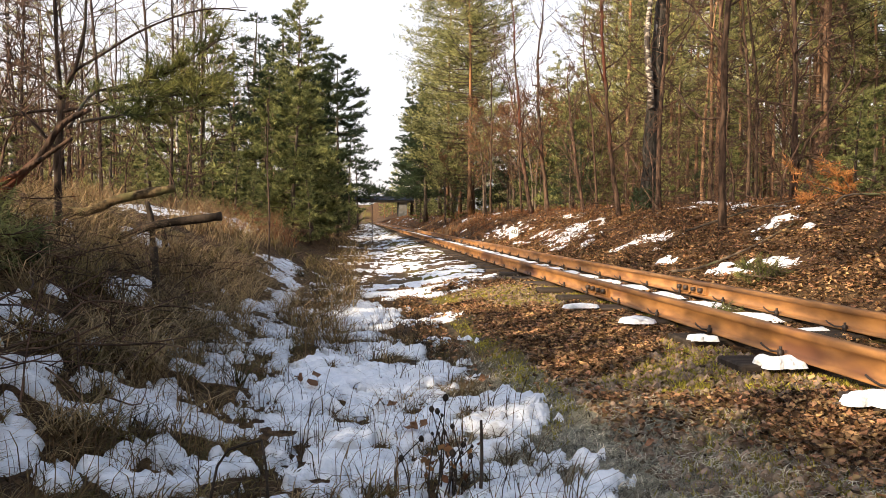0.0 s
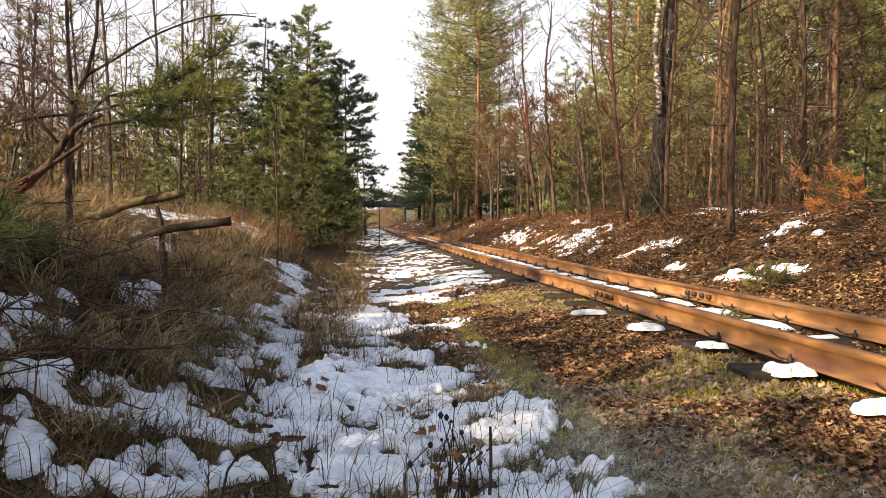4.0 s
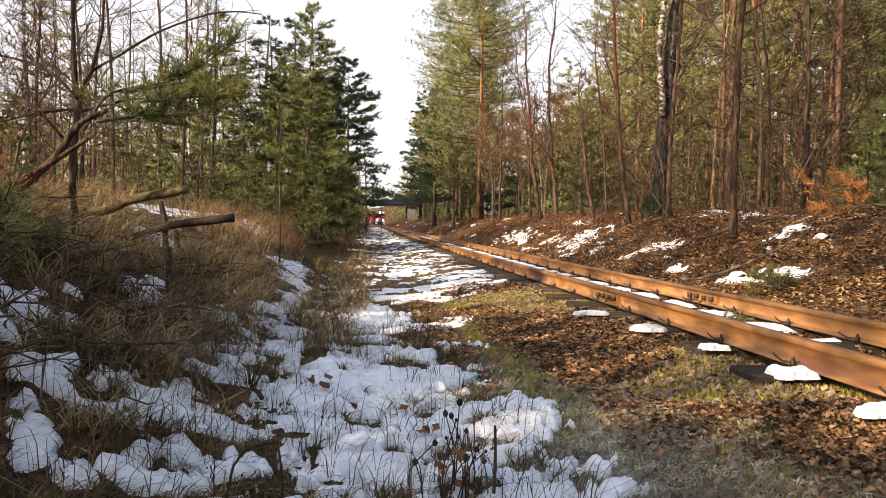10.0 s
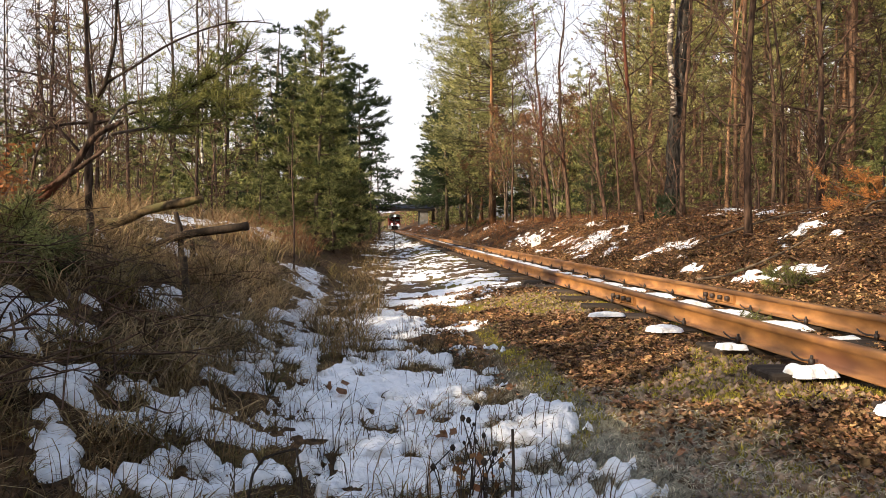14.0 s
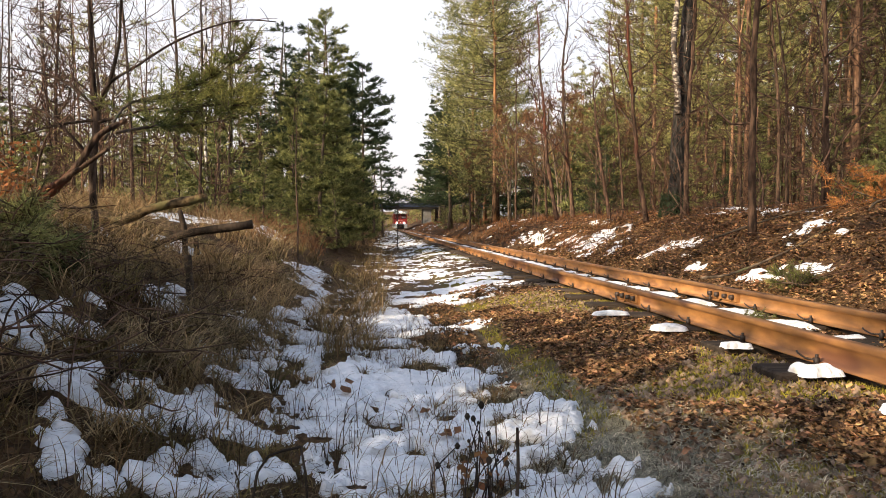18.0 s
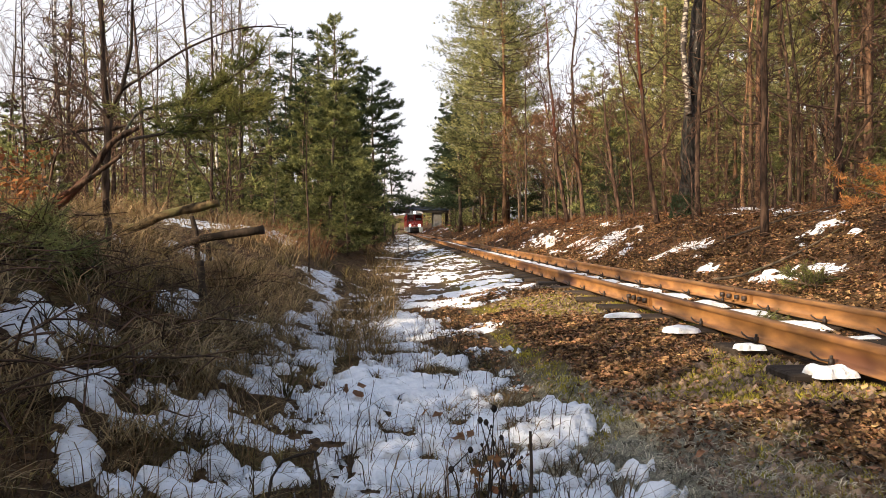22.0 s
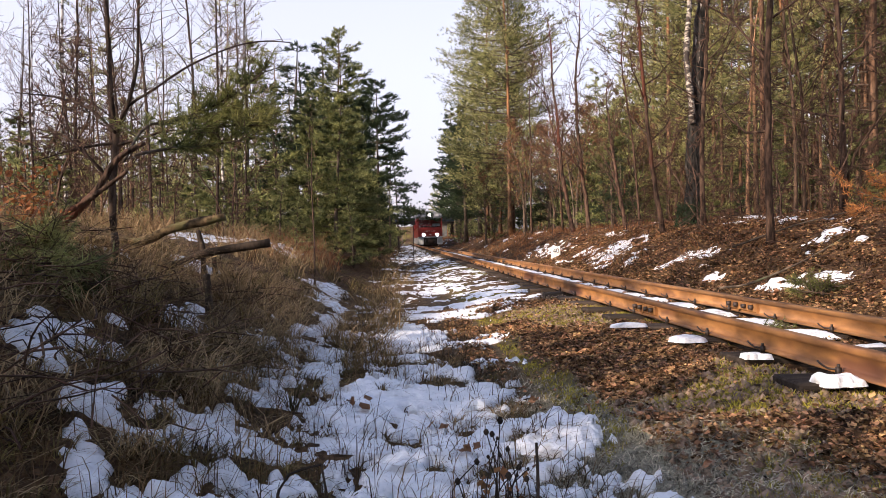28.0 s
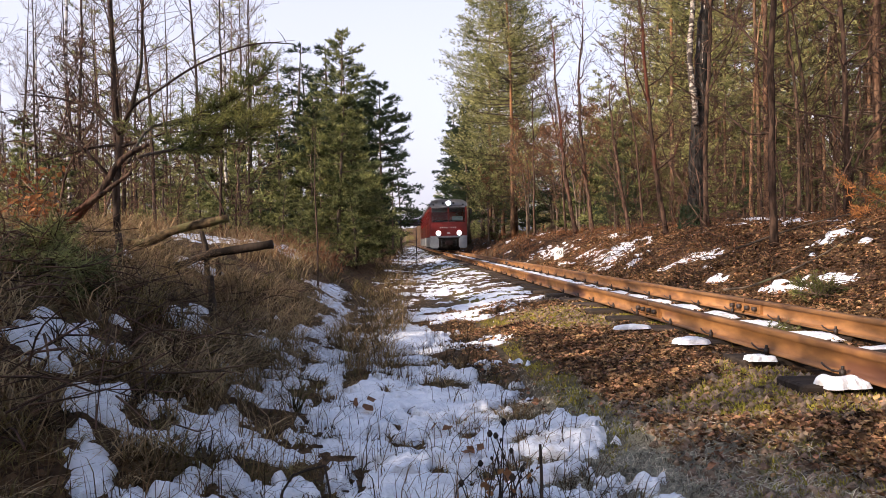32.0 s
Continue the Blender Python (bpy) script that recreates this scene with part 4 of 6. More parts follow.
for k in range(22):
    put(YOUNG_DEEP if k % 4 else YOUNG, young_r.uniform(6.5, 15), young_r.uniform(11, 26), young_r.uniform(0, 360), young_r.uniform(0.28, 0.55))
for sx, sy, st, ss in ((-3.0, 31.0, 50, 1.15), (-3.6, 26.0, 120, 0.95), (4.9, 45.0, 200, 1.1), (6.4, 21.0, 20, 0.33), (4.95, 17.0, 90, 0.26), (5.4, 17.6, 10, 0.24), (5.2, 33.5, 30, 0.5), (6.3, 31.0, 110, 0.48), (7.3, 33.0, 170, 0.5), (8.0, 36.0, 250, 0.6), (7.2, 40.0, 60, 0.62), (9.4, 39.0, 330, 0.65), (6.6, 27.0, 200, 0.42), (8.2, 30.0, 300, 0.5), (7.2, 24.0, 80, 0.45), (-4.6, 36.0, 300, 1.2), (7.8, 15.5, 130, 0.3)):
    put(SPRUCE, sx, sy, st, ss)

# pines that stand clear of the rest
LEFT_PINE = conifer("pine_tree", "tall pine with an open narrow crown of level boughs", gz(-2.32, 27.0), M_PINE_BARK, M_NEEDLE_YOUNG, "pines of the wood",
                    h=8.0, crown_from=2.4, reach=1.3, seed=31, radius=0.075, tufts=6000, needle=0.10, width=0.019, droop=0.0, shape="round", per=6, gap=0.42, loose=0.06)
put(LEFT_PINE, -1.95, 27.8, 140, 0.93)
put(LEFT_PINE, -3.3, 28.5, 250, 0.72)
for yx, yy, yt, ys in ((5.6, 19.0, 20, 0.75), (6.9, 22.5, 120, 0.9), (7.6, 27.0, 220, 1.1), (8.8, 29.0, 300, 1.2), (6.0, 24.0, 70, 0.8)):
    put(YOUNG_DEEP, yx, yy, yt, ys)
MID_PINE = conifer("pine_tree", "tall leafy pine with lit yellow-green crown beside the track", gz(4.5, 30.0), M_PINE_BARK, M_NEEDLE, "pines of the wood",
                   h=13.0, crown_from=1.7, reach=2.6, seed=32, radius=0.085, tufts=11000, needle=0.13, width=0.02, droop=0.0, shape="round", per=6, gap=0.42, loose=0.12)
put(MID_PINE, 4.35, 36.5, 100, 1.0)
DARK_PINE = conifer("pine_tree", "dark pine with a rounded crown of level boughs", gz(-0.78, 25.0), M_DARK_BARK, M_NEEDLE_DARK, "pines of the wood",
                    h=6.3, crown_from=2.6, reach=1.0, seed=34, radius=0.055, tufts=5200, needle=0.11, width=0.02, droop=0.02, shape="round", per=6, gap=0.36, loose=0.07)
put(DARK_PINE, -1.25, 27.2, 200, 0.95)
put(DARK_PINE, -3.3, 25.5, 80, 0.78)
THIN_PINE = conifer("pine_tree", "thin open pine with drooping boughs", gz(-0.13, 44.0), M_GREY_BARK, M_NEEDLE_DARK, "pines of the wood",
                    h=6.4, crown_from=2.3, reach=2.1, seed=35, radius=0.06, tufts=2400, needle=0.15, width=0.03, droop=-0.3, shape="cone", per=6, gap=0.5, loose=0.05)
put(THIN_PINE, -0.55, 37.0, 160, 0.8)
FAR_SPRUCE = conifer("spruce_tree", "tall dark spruce with boughs near the ground", gz(5.7, 60.0), M_GREY_BARK, M_NEEDLE_DARK, "spruces",
                     h=11.5, crown_from=1.9, reach=2.3, seed=36, radius=0.13, tufts=2600, needle=0.22, width=0.05, droop=-0.15, shape="cone", per=6)
for sx, sy, st, ss in ((5.6, 52.0, 60, 0.85), (6.0, 68.0, 150, 1.1), (6.3, 78.0, 240, 1.2), (6.8, 90.0, 20, 1.4), (7.2, 102.0, 90, 1.5), (8.2, 64.0, 190, 1.1)):
    put(FAR_SPRUCE, sx, sy, st, ss)
conifer("spruce_tree", "tall dark spruce whose boughs hang over the track", gz(3.75, 42.0), M_GREY_BARK, M_NEEDLE_DARK, "spruces",
        h=8.0, crown_from=2.3, reach=1.75, seed=33, radius=0.1, tufts=5200, needle=0.13, width=0.03, droop=-0.12, shape="cone", per=6, gap=0.4)
put(MID_PINE, 5.0, 32.5, 220, 0.95)
put(MID_PINE, 5.6, 41.0, 270, 1.0)
put(MID_PINE, 8.6, 22.0, 160, 0.6)

# broad-leaved trees at the right bank
OLD_BIRCH = thing("birch_tree", "old leaning birch with dark furrowed trunk and mossy foot", "tree", gz(4.62, 11.4))
ob_a, ob_b, ob_c, _ = bare_parts(11.0, 41, 0.135, 0.22, 14, 4, (0.85, 0.0), 0.05, 0.5)
part("trunk", ob_a.mesh("trunk", True), M_DARK_BIRCH, OLD_BIRCH)
for ob_piece in ob_b:
    part("limb", ob_piece, M_DARK_BIRCH, OLD_BIRCH)
tagged(part("twigwork", ob_c, M_TWIG, OLD_BIRCH), kind="stuff")
for z0, z1, a0, a1 in ((2.1, 2.5, 2.9, 3.9), (2.55, 3.05, 2.7, 4.1), (3.1, 3.95, 2.6, 3.8), (4.0, 4.9, 2.7, 4.2), (5.0, 6.2, 2.5, 3.9), (1.4, 1.75, 3.0, 3.8), (0.9, 1.15, 3.1, 3.7)):
    strip = Acc()
    sz, sa = np.linspace(z0, z1, 26), np.linspace(-0.5, 0.5, 7)
    sl = trunk_line(11.0, 0.05, 41, 11)
    mid = at_line(sl, sz) + np.array([0.85, 0, 0]) * (sz / 11.0)[:, None]
    rad = 0.135 * (1.03 - sz / 11.0) ** 0.75 * 1.04
    mean = (a0 + a1) / 2 + 0.5 * (vnoise(sz * 7, sz * 0, 5) - 0.5)
    wide = (a1 - a0) * (0.15 + 0.95 * vnoise(sz * 11, sz * 0, 6)) * np.sin(np.linspace(0.15, 3.0, 26))
    turn = mean[:, None] + wide[:, None] * sa[None]
    sv = np.stack([mid[:, None, 0] + rad[:, None] * np.cos(turn), mid[:, None, 1] + rad[:, None] * np.sin(turn), np.repeat(sz[:, None], 7, 1)], -1)
    strip.add(sv, grid_faces(7, 26))
    part("paper_bark", strip.mesh("paper_bark", True), M_PAPER_BARK, OLD_BIRCH, "white peeling bark")
second = Acc()
stem_z = np.linspace(1.7, 7.5, 24)
stem_u = (stem_z - 1.7) / 5.8
tube(second, np.stack([-0.03 - 0.16 * np.sin(np.minimum(stem_u * 5.0, 1.57)) + 0.75 * stem_u * 0.6 + 0.02 * np.sin(stem_z * 4), np.full(24, -0.1), stem_z], 1), 0.05 * (1.1 - stem_u) * (1 + 0.12 * np.sin(stem_z * 9)), 9)
part("stem", second.mesh("stem", True), M_PAPER_BARK, OLD_BIRCH, "second stem with white peeling bark")
BANK_TREES = [  # x, y, height, radius, leaning, seed
    (3.66, 7.1, 6.5, 0.043, (-0.1, 0), 51), (4.22, 11.6, 5.8, 0.046, (-0.75, 0), 52), (4.45, 10.6, 7.0, 0.043, (-0.15, 0), 53), (4.91, 7.9, 5.4, 0.042, (0.12, 0), 54),
    (4.42, 18.6, 5.6, 0.068, (-1.25, 0), 55), (4.74, 18.3, 6.2, 0.066, (-0.55, 0), 56), (4.74, 15.2, 3.4, 0.055, (-0.5, 0), 57), (5.1, 9.0, 4.5, 0.026, (0, 0), 58),
    (4.7, 14.2, 5.0, 0.03, (-0.3, 0), 59), (5.8, 10.5, 6.0, 0.034, (0.2, 0), 60), (4.9, 22.0, 6.0, 0.04, (-0.2, 0), 61), (4.4, 24.5, 6.5, 0.045, (0.1, 0), 62)]
for bx, by, bh, br, bl, bs in BANK_TREES:
    bare_tree("bare_tree", "slender bare tree with red-brown bark at its foot", gz(bx, by), M_RED_BARK, "bare trees on the bank",
              leaf=40 if bs in (52, 56, 59) else 0, h=bh, seed=bs, radius=br * 0.86, spread=0.26, limbs=18, twigs=9, lean=bl, bend=0.24, low=0.18)
for sx, sy, sh, sr, sd in ((6.25, 12.9, 4.6, 0.036, 96), (8.6, 14.6, 5.2, 0.038, 97), (10.6, 13.2, 5.5, 0.045, 98)):
    snag = thing("dead_pine_trunk", "dead broken pine trunk with pale bare wood", "tree", gz(sx, sy), "dead trunks")
    sn_a, sn_b, sn_c, _ = bare_parts(sh, sd, sr, 0.09, 12, 1, (0.1, 0), 0.12, 0.3)
    part("trunk", sn_a.mesh("trunk", True), M_SNAG, snag)
    for ob_piece in sn_b:
        part("stub", ob_piece, M_SNAG, snag)
OAK = bare_tree("oak_tree", "young oak that keeps its withered brown leaves", gz(4.5, 26.5), M_GREY_BARK, "oaks", leaf=1300, leaf_size=0.075,
                h=4.2, seed=71, radius=0.05, spread=0.45, limbs=16, twigs=5, bend=0.2, low=0.2)
for ox, oy, ot, osz in ((3.6, 31.0, 130, 0.8), (5.0, 21.0, 40, 0.8), (5.7, 23.5, 200, 0.95), (4.9, 28.5, 300, 1.0), (6.4, 20.0, 90, 0.75), (5.6, 26.5, 20, 0.9), (6.6, 25.0, 160, 0.85), (7.2, 22.0, 250, 0.8), (6.1, 29.5, 330, 1.0)):
    put(OAK, ox, oy, ot, osz)


def left_wood():
    """Thin birches and bare trees, with pines between them, on the left side."""
    thin = [bare_tree("bare_tree", "thin bare grey tree in the wood", gz(*p), M_DARK_BARK, "bare trees of the wood", h=hh, seed=s, radius=0.03, spread=0.24, limbs=15, twigs=6, bend=0.15, low=0.25)
            for p, hh, s in (((-4.2, 11.0), 5.5, 81), ((-3.4, 13.8), 6.5, 82), ((-5.2, 14.0), 7.0, 83))]
    birch = [bare_tree("birch_tree", "slim white-barked birch in the wood", gz(*p), M_BIRCH, "slim birches", h=hh, seed=s, radius=0.034, spread=0.2, limbs=13, twigs=6, bend=0.1, low=0.35)
             for p, hh, s in (((-5.4, 12.2), 6.5, 84), ((-3.9, 16.5), 7.0, 85))]
    pines = [conifer("pine_tree", PINE_LABEL, gz(*p), M_PINE_BARK, M_NEEDLE, "pines of the wood", **dict(k, tufts=750)) for p, k in (((-9.5, 24.0), DEEP[3]), ((-6.5, 28.0), DEEP[1]))]
    r = np.random.default_rng(8)
    spots = []
    for k in range(3000):
        y = 10.5 + 34 * r.uniform()
        x = -r.uniform(2.6 + 0.035 * y, 5.0 + 0.5 * y)
        if all((x - a) ** 2 + (y - b) ** 2 > (0.7 + 0.02 * y) ** 2 for a, b in spots):
            spots.append((x, y))
            kind = r.uniform()
            pool = pines if y > 21 and kind > 0.78 else birch if kind > 0.88 else thin
            put(pool[r.integers(0, len(pool))], x, y, r.uniform(0, 360), r.uniform(0.75, 1.1) if pool is not pines else r.uniform(0.55, 0.8))
        if len(spots) >= 85:
            break
    # unseen trees, added at the left of the path and behind it, shade the path
    for k in range(24):
        put(YOUNG_DEEP, -8.2 + r.normal(0, 0.3), -10.5 + k * 0.36, r.uniform(0, 360), r.uniform(0.8, 0.95))
    # a gap in this row lets the sun reach the logs
    for k in [q for q in range(42) if not 30 < q < 38]:
        put(YOUNG_DEEP, -6.6 + (k % 2) * 0.8 + r.normal(0, 0.2), -9.5 + k * 0.33, r.uniform(0, 360), r.uniform(0.66, 0.8))
    for k in range(8):
        put(pines[k % 2], r.uniform(-30, -17), r.uniform(-22, 8), r.uniform(0, 360), r.uniform(0.7, 0.95))
    # slim pines added out of view, to dapple bank, rails and path with shade
    for x, y, k in ((-6.9, -3.6, 0.8), (-8.4, -1.2, 0.9), (-7.4, 0.9, 0.75), (-10.2, 1.4, 0.9), (-9.4, -4.2, 0.85), (-11.5, -1.5, 1.0), (-6.0, -1.0, 0.72), (-7.6, 2.6, 0.62), (-7.9, 4.2, 0.6), (-7.5, 5.8, 0.62)):
        put(POLE, x, y, r.uniform(0, 360), k)
    # unseen pines across the track and behind, out of the sun's way, dim skylight
    for k in range(44):
        x, y = (r.uniform(5.2, 12), r.uniform(-8, 4.5)) if k % 2 else (r.uniform(-2.5, 13), r.uniform(-13, -3.5))
        if abs(x - TRACK_X) > 1.6:
            put(pines[k % 2], x, y, r.uniform(0, 360), r.uniform(1.0, 1.4))
    # rows added left of the line to keep the sun off the train
    for k in range(24):
        put(pines[k % 2], -r.uniform(2.6, 4.0), 37 + k * 2.6, r.uniform(0, 360), r.uniform(0.8, 1.05))
        put(YOUNG_DEEP, -r.uniform(3.0, 3.8), 38 + k * 2.6, r.uniform(0, 360), r.uniform(1.1, 1.5))
    # pines added beyond the bridge to shade the far train
    for x, y, s in ((-3.4, 117.5, 1.0), (-4.6, 112.0, 0.9), (-3.2, 108.0, 0.9), (-5.6, 119.5, 1.0), (-4.4, 121.0, 1.0), (-6.8, 122.5, 1.0)):
        put(pines[1], x, y, r.uniform(0, 360), s)
    # the first three young pines are added for the same shade
    for x, y, s in ((-2.3, 119.0, 1.4), (-2.9, 115.0, 1.4), (-2.0, 122.5, 1.3), (-1.0, 62.0, 0.8), (-0.9, 74.0, 0.85), (-1.3, 88.0, 0.9), (-1.4, 50.0, 0.7)):
        put(YOUNG_DEEP, x, y, r.uniform(0, 360), s)
    # and far off, around the bridge
    wood, bark = Acc(), Acc()
    tr, lm, cr = conifer_parts(h=7.5, crown_from=0.8, reach=1.7, seed=88, radius=0.08, tufts=420, needle=0.36, width=0.10, droop=0.0, shape="round", stubs=0)
    for k in range(170):
        a = r.uniform(-0.7, 0.7)
        d = r.uniform(114, 190)
        if d < 150 and -0.10 < a < 0.05:
            continue
        turn, size = r.uniform(0, 6.3), r.uniform(0.6, 1.25)
        spin = np.array([[math.cos(turn), math.sin(turn), 0], [-math.sin(turn), math.cos(turn), 0], [0, 0, 1]]) * size
        foot = np.array([a * d, d, float(ground_z(a * d, d)) - 0.1])
        for src, dst in ((cr, wood), (tr, bark)):
            at = dst.n
            dst.add(np.concatenate(src.v) @ spin + foot, np.zeros((0, 3), int))
            for q in (3, 4):
                dst.f[q] += [f + at for f in src.f[q]]
    for k in range(230):
        d = r.uniform(34, 100)
        a = r.uniform(0.22, 0.95) if k % 3 else -r.uniform(0.16, 0.85)
        turn, size = r.uniform(0, 6.3), r.uniform(0.7, 1.15)
        spin = np.array([[math.cos(turn), math.sin(turn), 0], [-math.sin(turn), math.cos(turn), 0], [0, 0, 1]]) * size * np.array([0.8, 0.8, 0.85 if a > 0.35 else 0.62 if a > 0 else 0.7])
        foot = np.array([a * d, d, float(ground_z(a * d, d)) - 0.1])
        for src, dst in ((cr, wood), (tr, bark)):
            at = dst.n
            dst.add(np.concatenate(src.v) @ spin + foot, np.zeros((0, 3), int))
            for q in (3, 4):
                dst.f[q] += [f + at for f in src.f[q]]
    far = tagged(part("far_woods", wood, M_NEEDLE), "distant pine woods beyond the bridge", "woods", kind="stuff")
    part("trunks", bark, M_PINE_BARK, far)
    for k in range(26):
        y = r.uniform(46, 100)
        x = -r.uniform(2.5 + 0.02 * y, 40) if k % 2 else r.uniform(6.5 + 0.03 * y, 50)
        put(pines[k % 2] if k % 3 else SPRUCE, x, y, r.uniform(0, 360), r.uniform(0.9, 1.2))


left_wood()

# ---- bridge over the track ----
def build_bridge():
    y = 100.0
    b = thing("road_bridge", "low concrete road bridge with a blue steel edge toned as if shaded", "bridge", (0, y, 0.3))
    part("deck", soft_box("deck", (-16, 0, 3.0), (14.2, 6, 3.45), 0.04), M_CONCRETE, b)
    part("deck_edge", soft_box("deck_edge", (-16, -0.25, 3.05), (14.2, -0.004, 3.6), 0.03), M_STEEL_SHADED, b)
    part("girder", soft_box("girder", (-16, -0.12, 2.72), (14.2, 0.2, 2.996), 0.02), M_UNDER, b)
    for x0, x1 in ((5.3, 6.4), (-4.2, -3.2), (12.8, 13.9)):
        part("pier", soft_box("pier", (x0, 0.3, -0.6), (x1, 5.4, 2.996), 0.05), M_CONCRETE, b)
    for z in (3.8, 4.05):
        a = Acc()
        tube(a, [(-16, -0.1, z), (14.2, -0.1, z)], 0.03, 6)
        part("handrail", a, M_STEEL_SHADED, b)
    for k in range(21):
        part("rail_post", soft_box("rail_post", (-16 + k * 1.5, -0.13, 3.604), (-15.94 + k * 1.5, -0.07, 4.09), 0.01), M_STEEL_SHADED, b)


build_bridge()


# ---- the train ----
def prism(acc, outline, y0, y1, axis=1):
    """A closed outline in x and z, drawn out along y."""
    o = np.array(outline, float)
    n = len(o)
    v = np.concatenate([np.stack([o[:, 0], np.full(n, y), o[:, 1]], 1) for y in (y0, y1)])
    acc.add(v, [(i, (i + 1) % n, n + (i + 1) % n, n + i) for i in range(n)])
    c = acc.n
    acc.add([(o[:, 0].mean(), y0, o[:, 1].mean()), (o[:, 0].mean(), y1, o[:, 1].mean())], np.zeros((0, 3), int))
    acc.f[3].append(np.array([(c - 2 * n + i, c - 2 * n + (i + 1) % n, c) for i in range(n)]))
    acc.f[3].append(np.array([(c - n + (i + 1) % n, c - n + i, c + 1) for i in range(n)]))
    return acc


def roof_outline(half, z0, z1, n=14):
    a = np.linspace(0, np.pi, n)
    arch = [(half * np.sign(math.cos(t)) * abs(math.cos(t)) ** 0.55, z0 + (z1 - z0) * math.sin(t) ** 0.8) for t in a]
    return arch


def vehicle(name, label, length, cab):
    """A rail vehicle on its rails' top, with its front at y = 0."""
    v = thing(name, label, "train")
    w = 0.76
    for s in (-1, 1):
        part("side_wall", soft_box("side_wall", (s * w - 0.02, 0.05, 0.62), (s * w + 0.02, length, 1.24), 0.012), M_RED, v)
        part("upper_side", soft_box("upper_side", (s * (w - 0.005) - 0.016, 0.05, 1.80), (s * (w - 0.005) + 0.016, length, 1.93), 0.01), M_RED, v)
        part("skirt", soft_box("skirt", (s * w - 0.03, 0.06, 0.20), (s * w + 0.012, length, 0.616), 0.02), M_GREY, v)
        bays = np.linspace(0.05, length - 0.1, int(length / 0.8) + 1)
        for a, b in zip(bays[:-1], bays[1:]):
            part("window_post", soft_box("window_post", (s * w - 0.016, a, 1.236), (s * w + 0.016, a + 0.1, 1.804), 0.006), M_RED, v)
            g = part("side_window", soft_box("side_window", (s * w - 0.004, a + 0.1, 1.236), (s * w + 0.004, b, 1.804), 0.001), M_GLASS, v)
    a = Acc()
    prism(a, roof_outline(0.805, 1.90, 2.2), -0.06 if cab else 0.02, length + 0.03)
    part("roof", a, M_GREY, v, "arched grey roof")
    part("floor", soft_box("floor", (-0.74, 0.08, 0.5), (0.74, length - 0.02, 0.62), 0.02), M_SEAT, v)
    part("rear_wall", soft_box("rear_wall", (-0.74, length - 0.07, 0.62), (0.74, length - 0.01, 1.92), 0.02), M_RED, v)
    for y in (0.9, length - 1.0):
        part("bogie", soft_box("bogie", (-0.5, y - 0.45, 0.05), (0.5, y + 0.45, 0.46), 0.05), M_UNDER, v)
    for k in range(int((length - 1.4) / 0.9)):
        part("seat", soft_box("seat", (-0.62, 1.2 + k * 0.9, 0.62), (0.62, 1.32 + k * 0.9, 1.35), 0.04), M_SEAT, v)
    if not cab:
        part("front_wall", soft_box("front_wall", (-0.74, 0.0, 0.62), (0.74, 0.06, 1.92), 0.02), M_RED, v)
        return v
    part("front_panel", soft_box("front_panel", (-0.77, -0.07, 0.62), (0.77, 0.05, 1.24), 0.04), M_RED, v)
    part("belt", soft_box("belt", (-0.785, -0.085, 0.585), (0.785, 0.02, 0.655), 0.02), M_GREY, v)
    for x0, x1 in ((-0.775, -0.70), (-0.03, 0.03), (0.70, 0.775)):
        part("pillar", soft_box("pillar", (x0, -0.06, 1.2), (x1, 0.03, 1.9), 0.015), M_RED, v)
    part("header", soft_box("header", (-0.775, -0.06, 1.84), (0.775, 0.03, 1.94), 0.015), M_GREY, v)
    for x0, x1 in ((-0.704, -0.026), (0.026, 0.704)):
        part("windscreen", soft_box("windscreen", (x0, -0.03, 1.23), (x1, -0.018, 1.85), 0.003), M_GLASS, v)
    wip = Acc()
    tube(wip, [(0.6, -0.09, 1.22), (0.35, -0.07, 1.32), (0.1, -0.05, 1.27)], 0.008, 5)
    part("wiper", wip, M_BLACK, v)
    part("sun_blind", soft_box("sun_blind", (0.15, 0.06, 1.3), (0.62, 0.09, 1.48), 0.02), M_GREY, v)
    part("dashboard", soft_box("dashboard", (-0.7, 0.06, 1.05), (0.7, 0.4, 1.2), 0.03), M_BLACK, v)
    for s in (-1, 1):
        ring = Acc()
        tube(ring, [(s * 0.434, -0.105, 0.77), (s * 0.434, -0.06, 0.77)], 0.115, 20)
        hl = part("headlight", ring, M_GREY, v, "round headlight, lit white")
        bulb = Acc()
        tube(bulb, [(s * 0.434, -0.118, 0.77), (s * 0.434, -0.1, 0.77)], [0.08, 0.095], 20)
        part("lens", bulb, M_LAMP, hl)
        part("apron", soft_box("apron", (min(s * 0.42, s * 0.77), -0.09, 0.14), (max(s * 0.42, s * 0.77), 0.0, 0.59), 0.04), M_GREY, v)
        mk = Acc()
        tube(mk, [(s * 0.22, -0.075, 2.02), (s * 0.22, -0.05, 2.02)], 0.05, 12)
        part("marker_lamp", mk, M_BLACK, v)
        mk = Acc()
        tube(mk, [(s * 0.62, -0.075, 1.96), (s * 0.62, -0.05, 1.96)], 0.035, 12)
        part("marker_lamp", mk, M_BLACK, v)
    top = Acc()
    tube(top, [(0, -0.12, 2.02), (0, -0.05, 2.02)], 0.12, 20)
    tl = part("top_light", top, M_BLACK, v, "round roof light, lit white")
    bulb = Acc()
    tube(bulb, [(0, -0.132, 2.02), (0, -0.116, 2.02)], [0.075, 0.095], 20)
    part("lens", bulb, M_LAMP, tl)
    part("buffer_beam", soft_box("buffer_beam", (-0.42, -0.05, 0.16), (0.42, 0.02, 0.56), 0.02), M_UNDER, v)
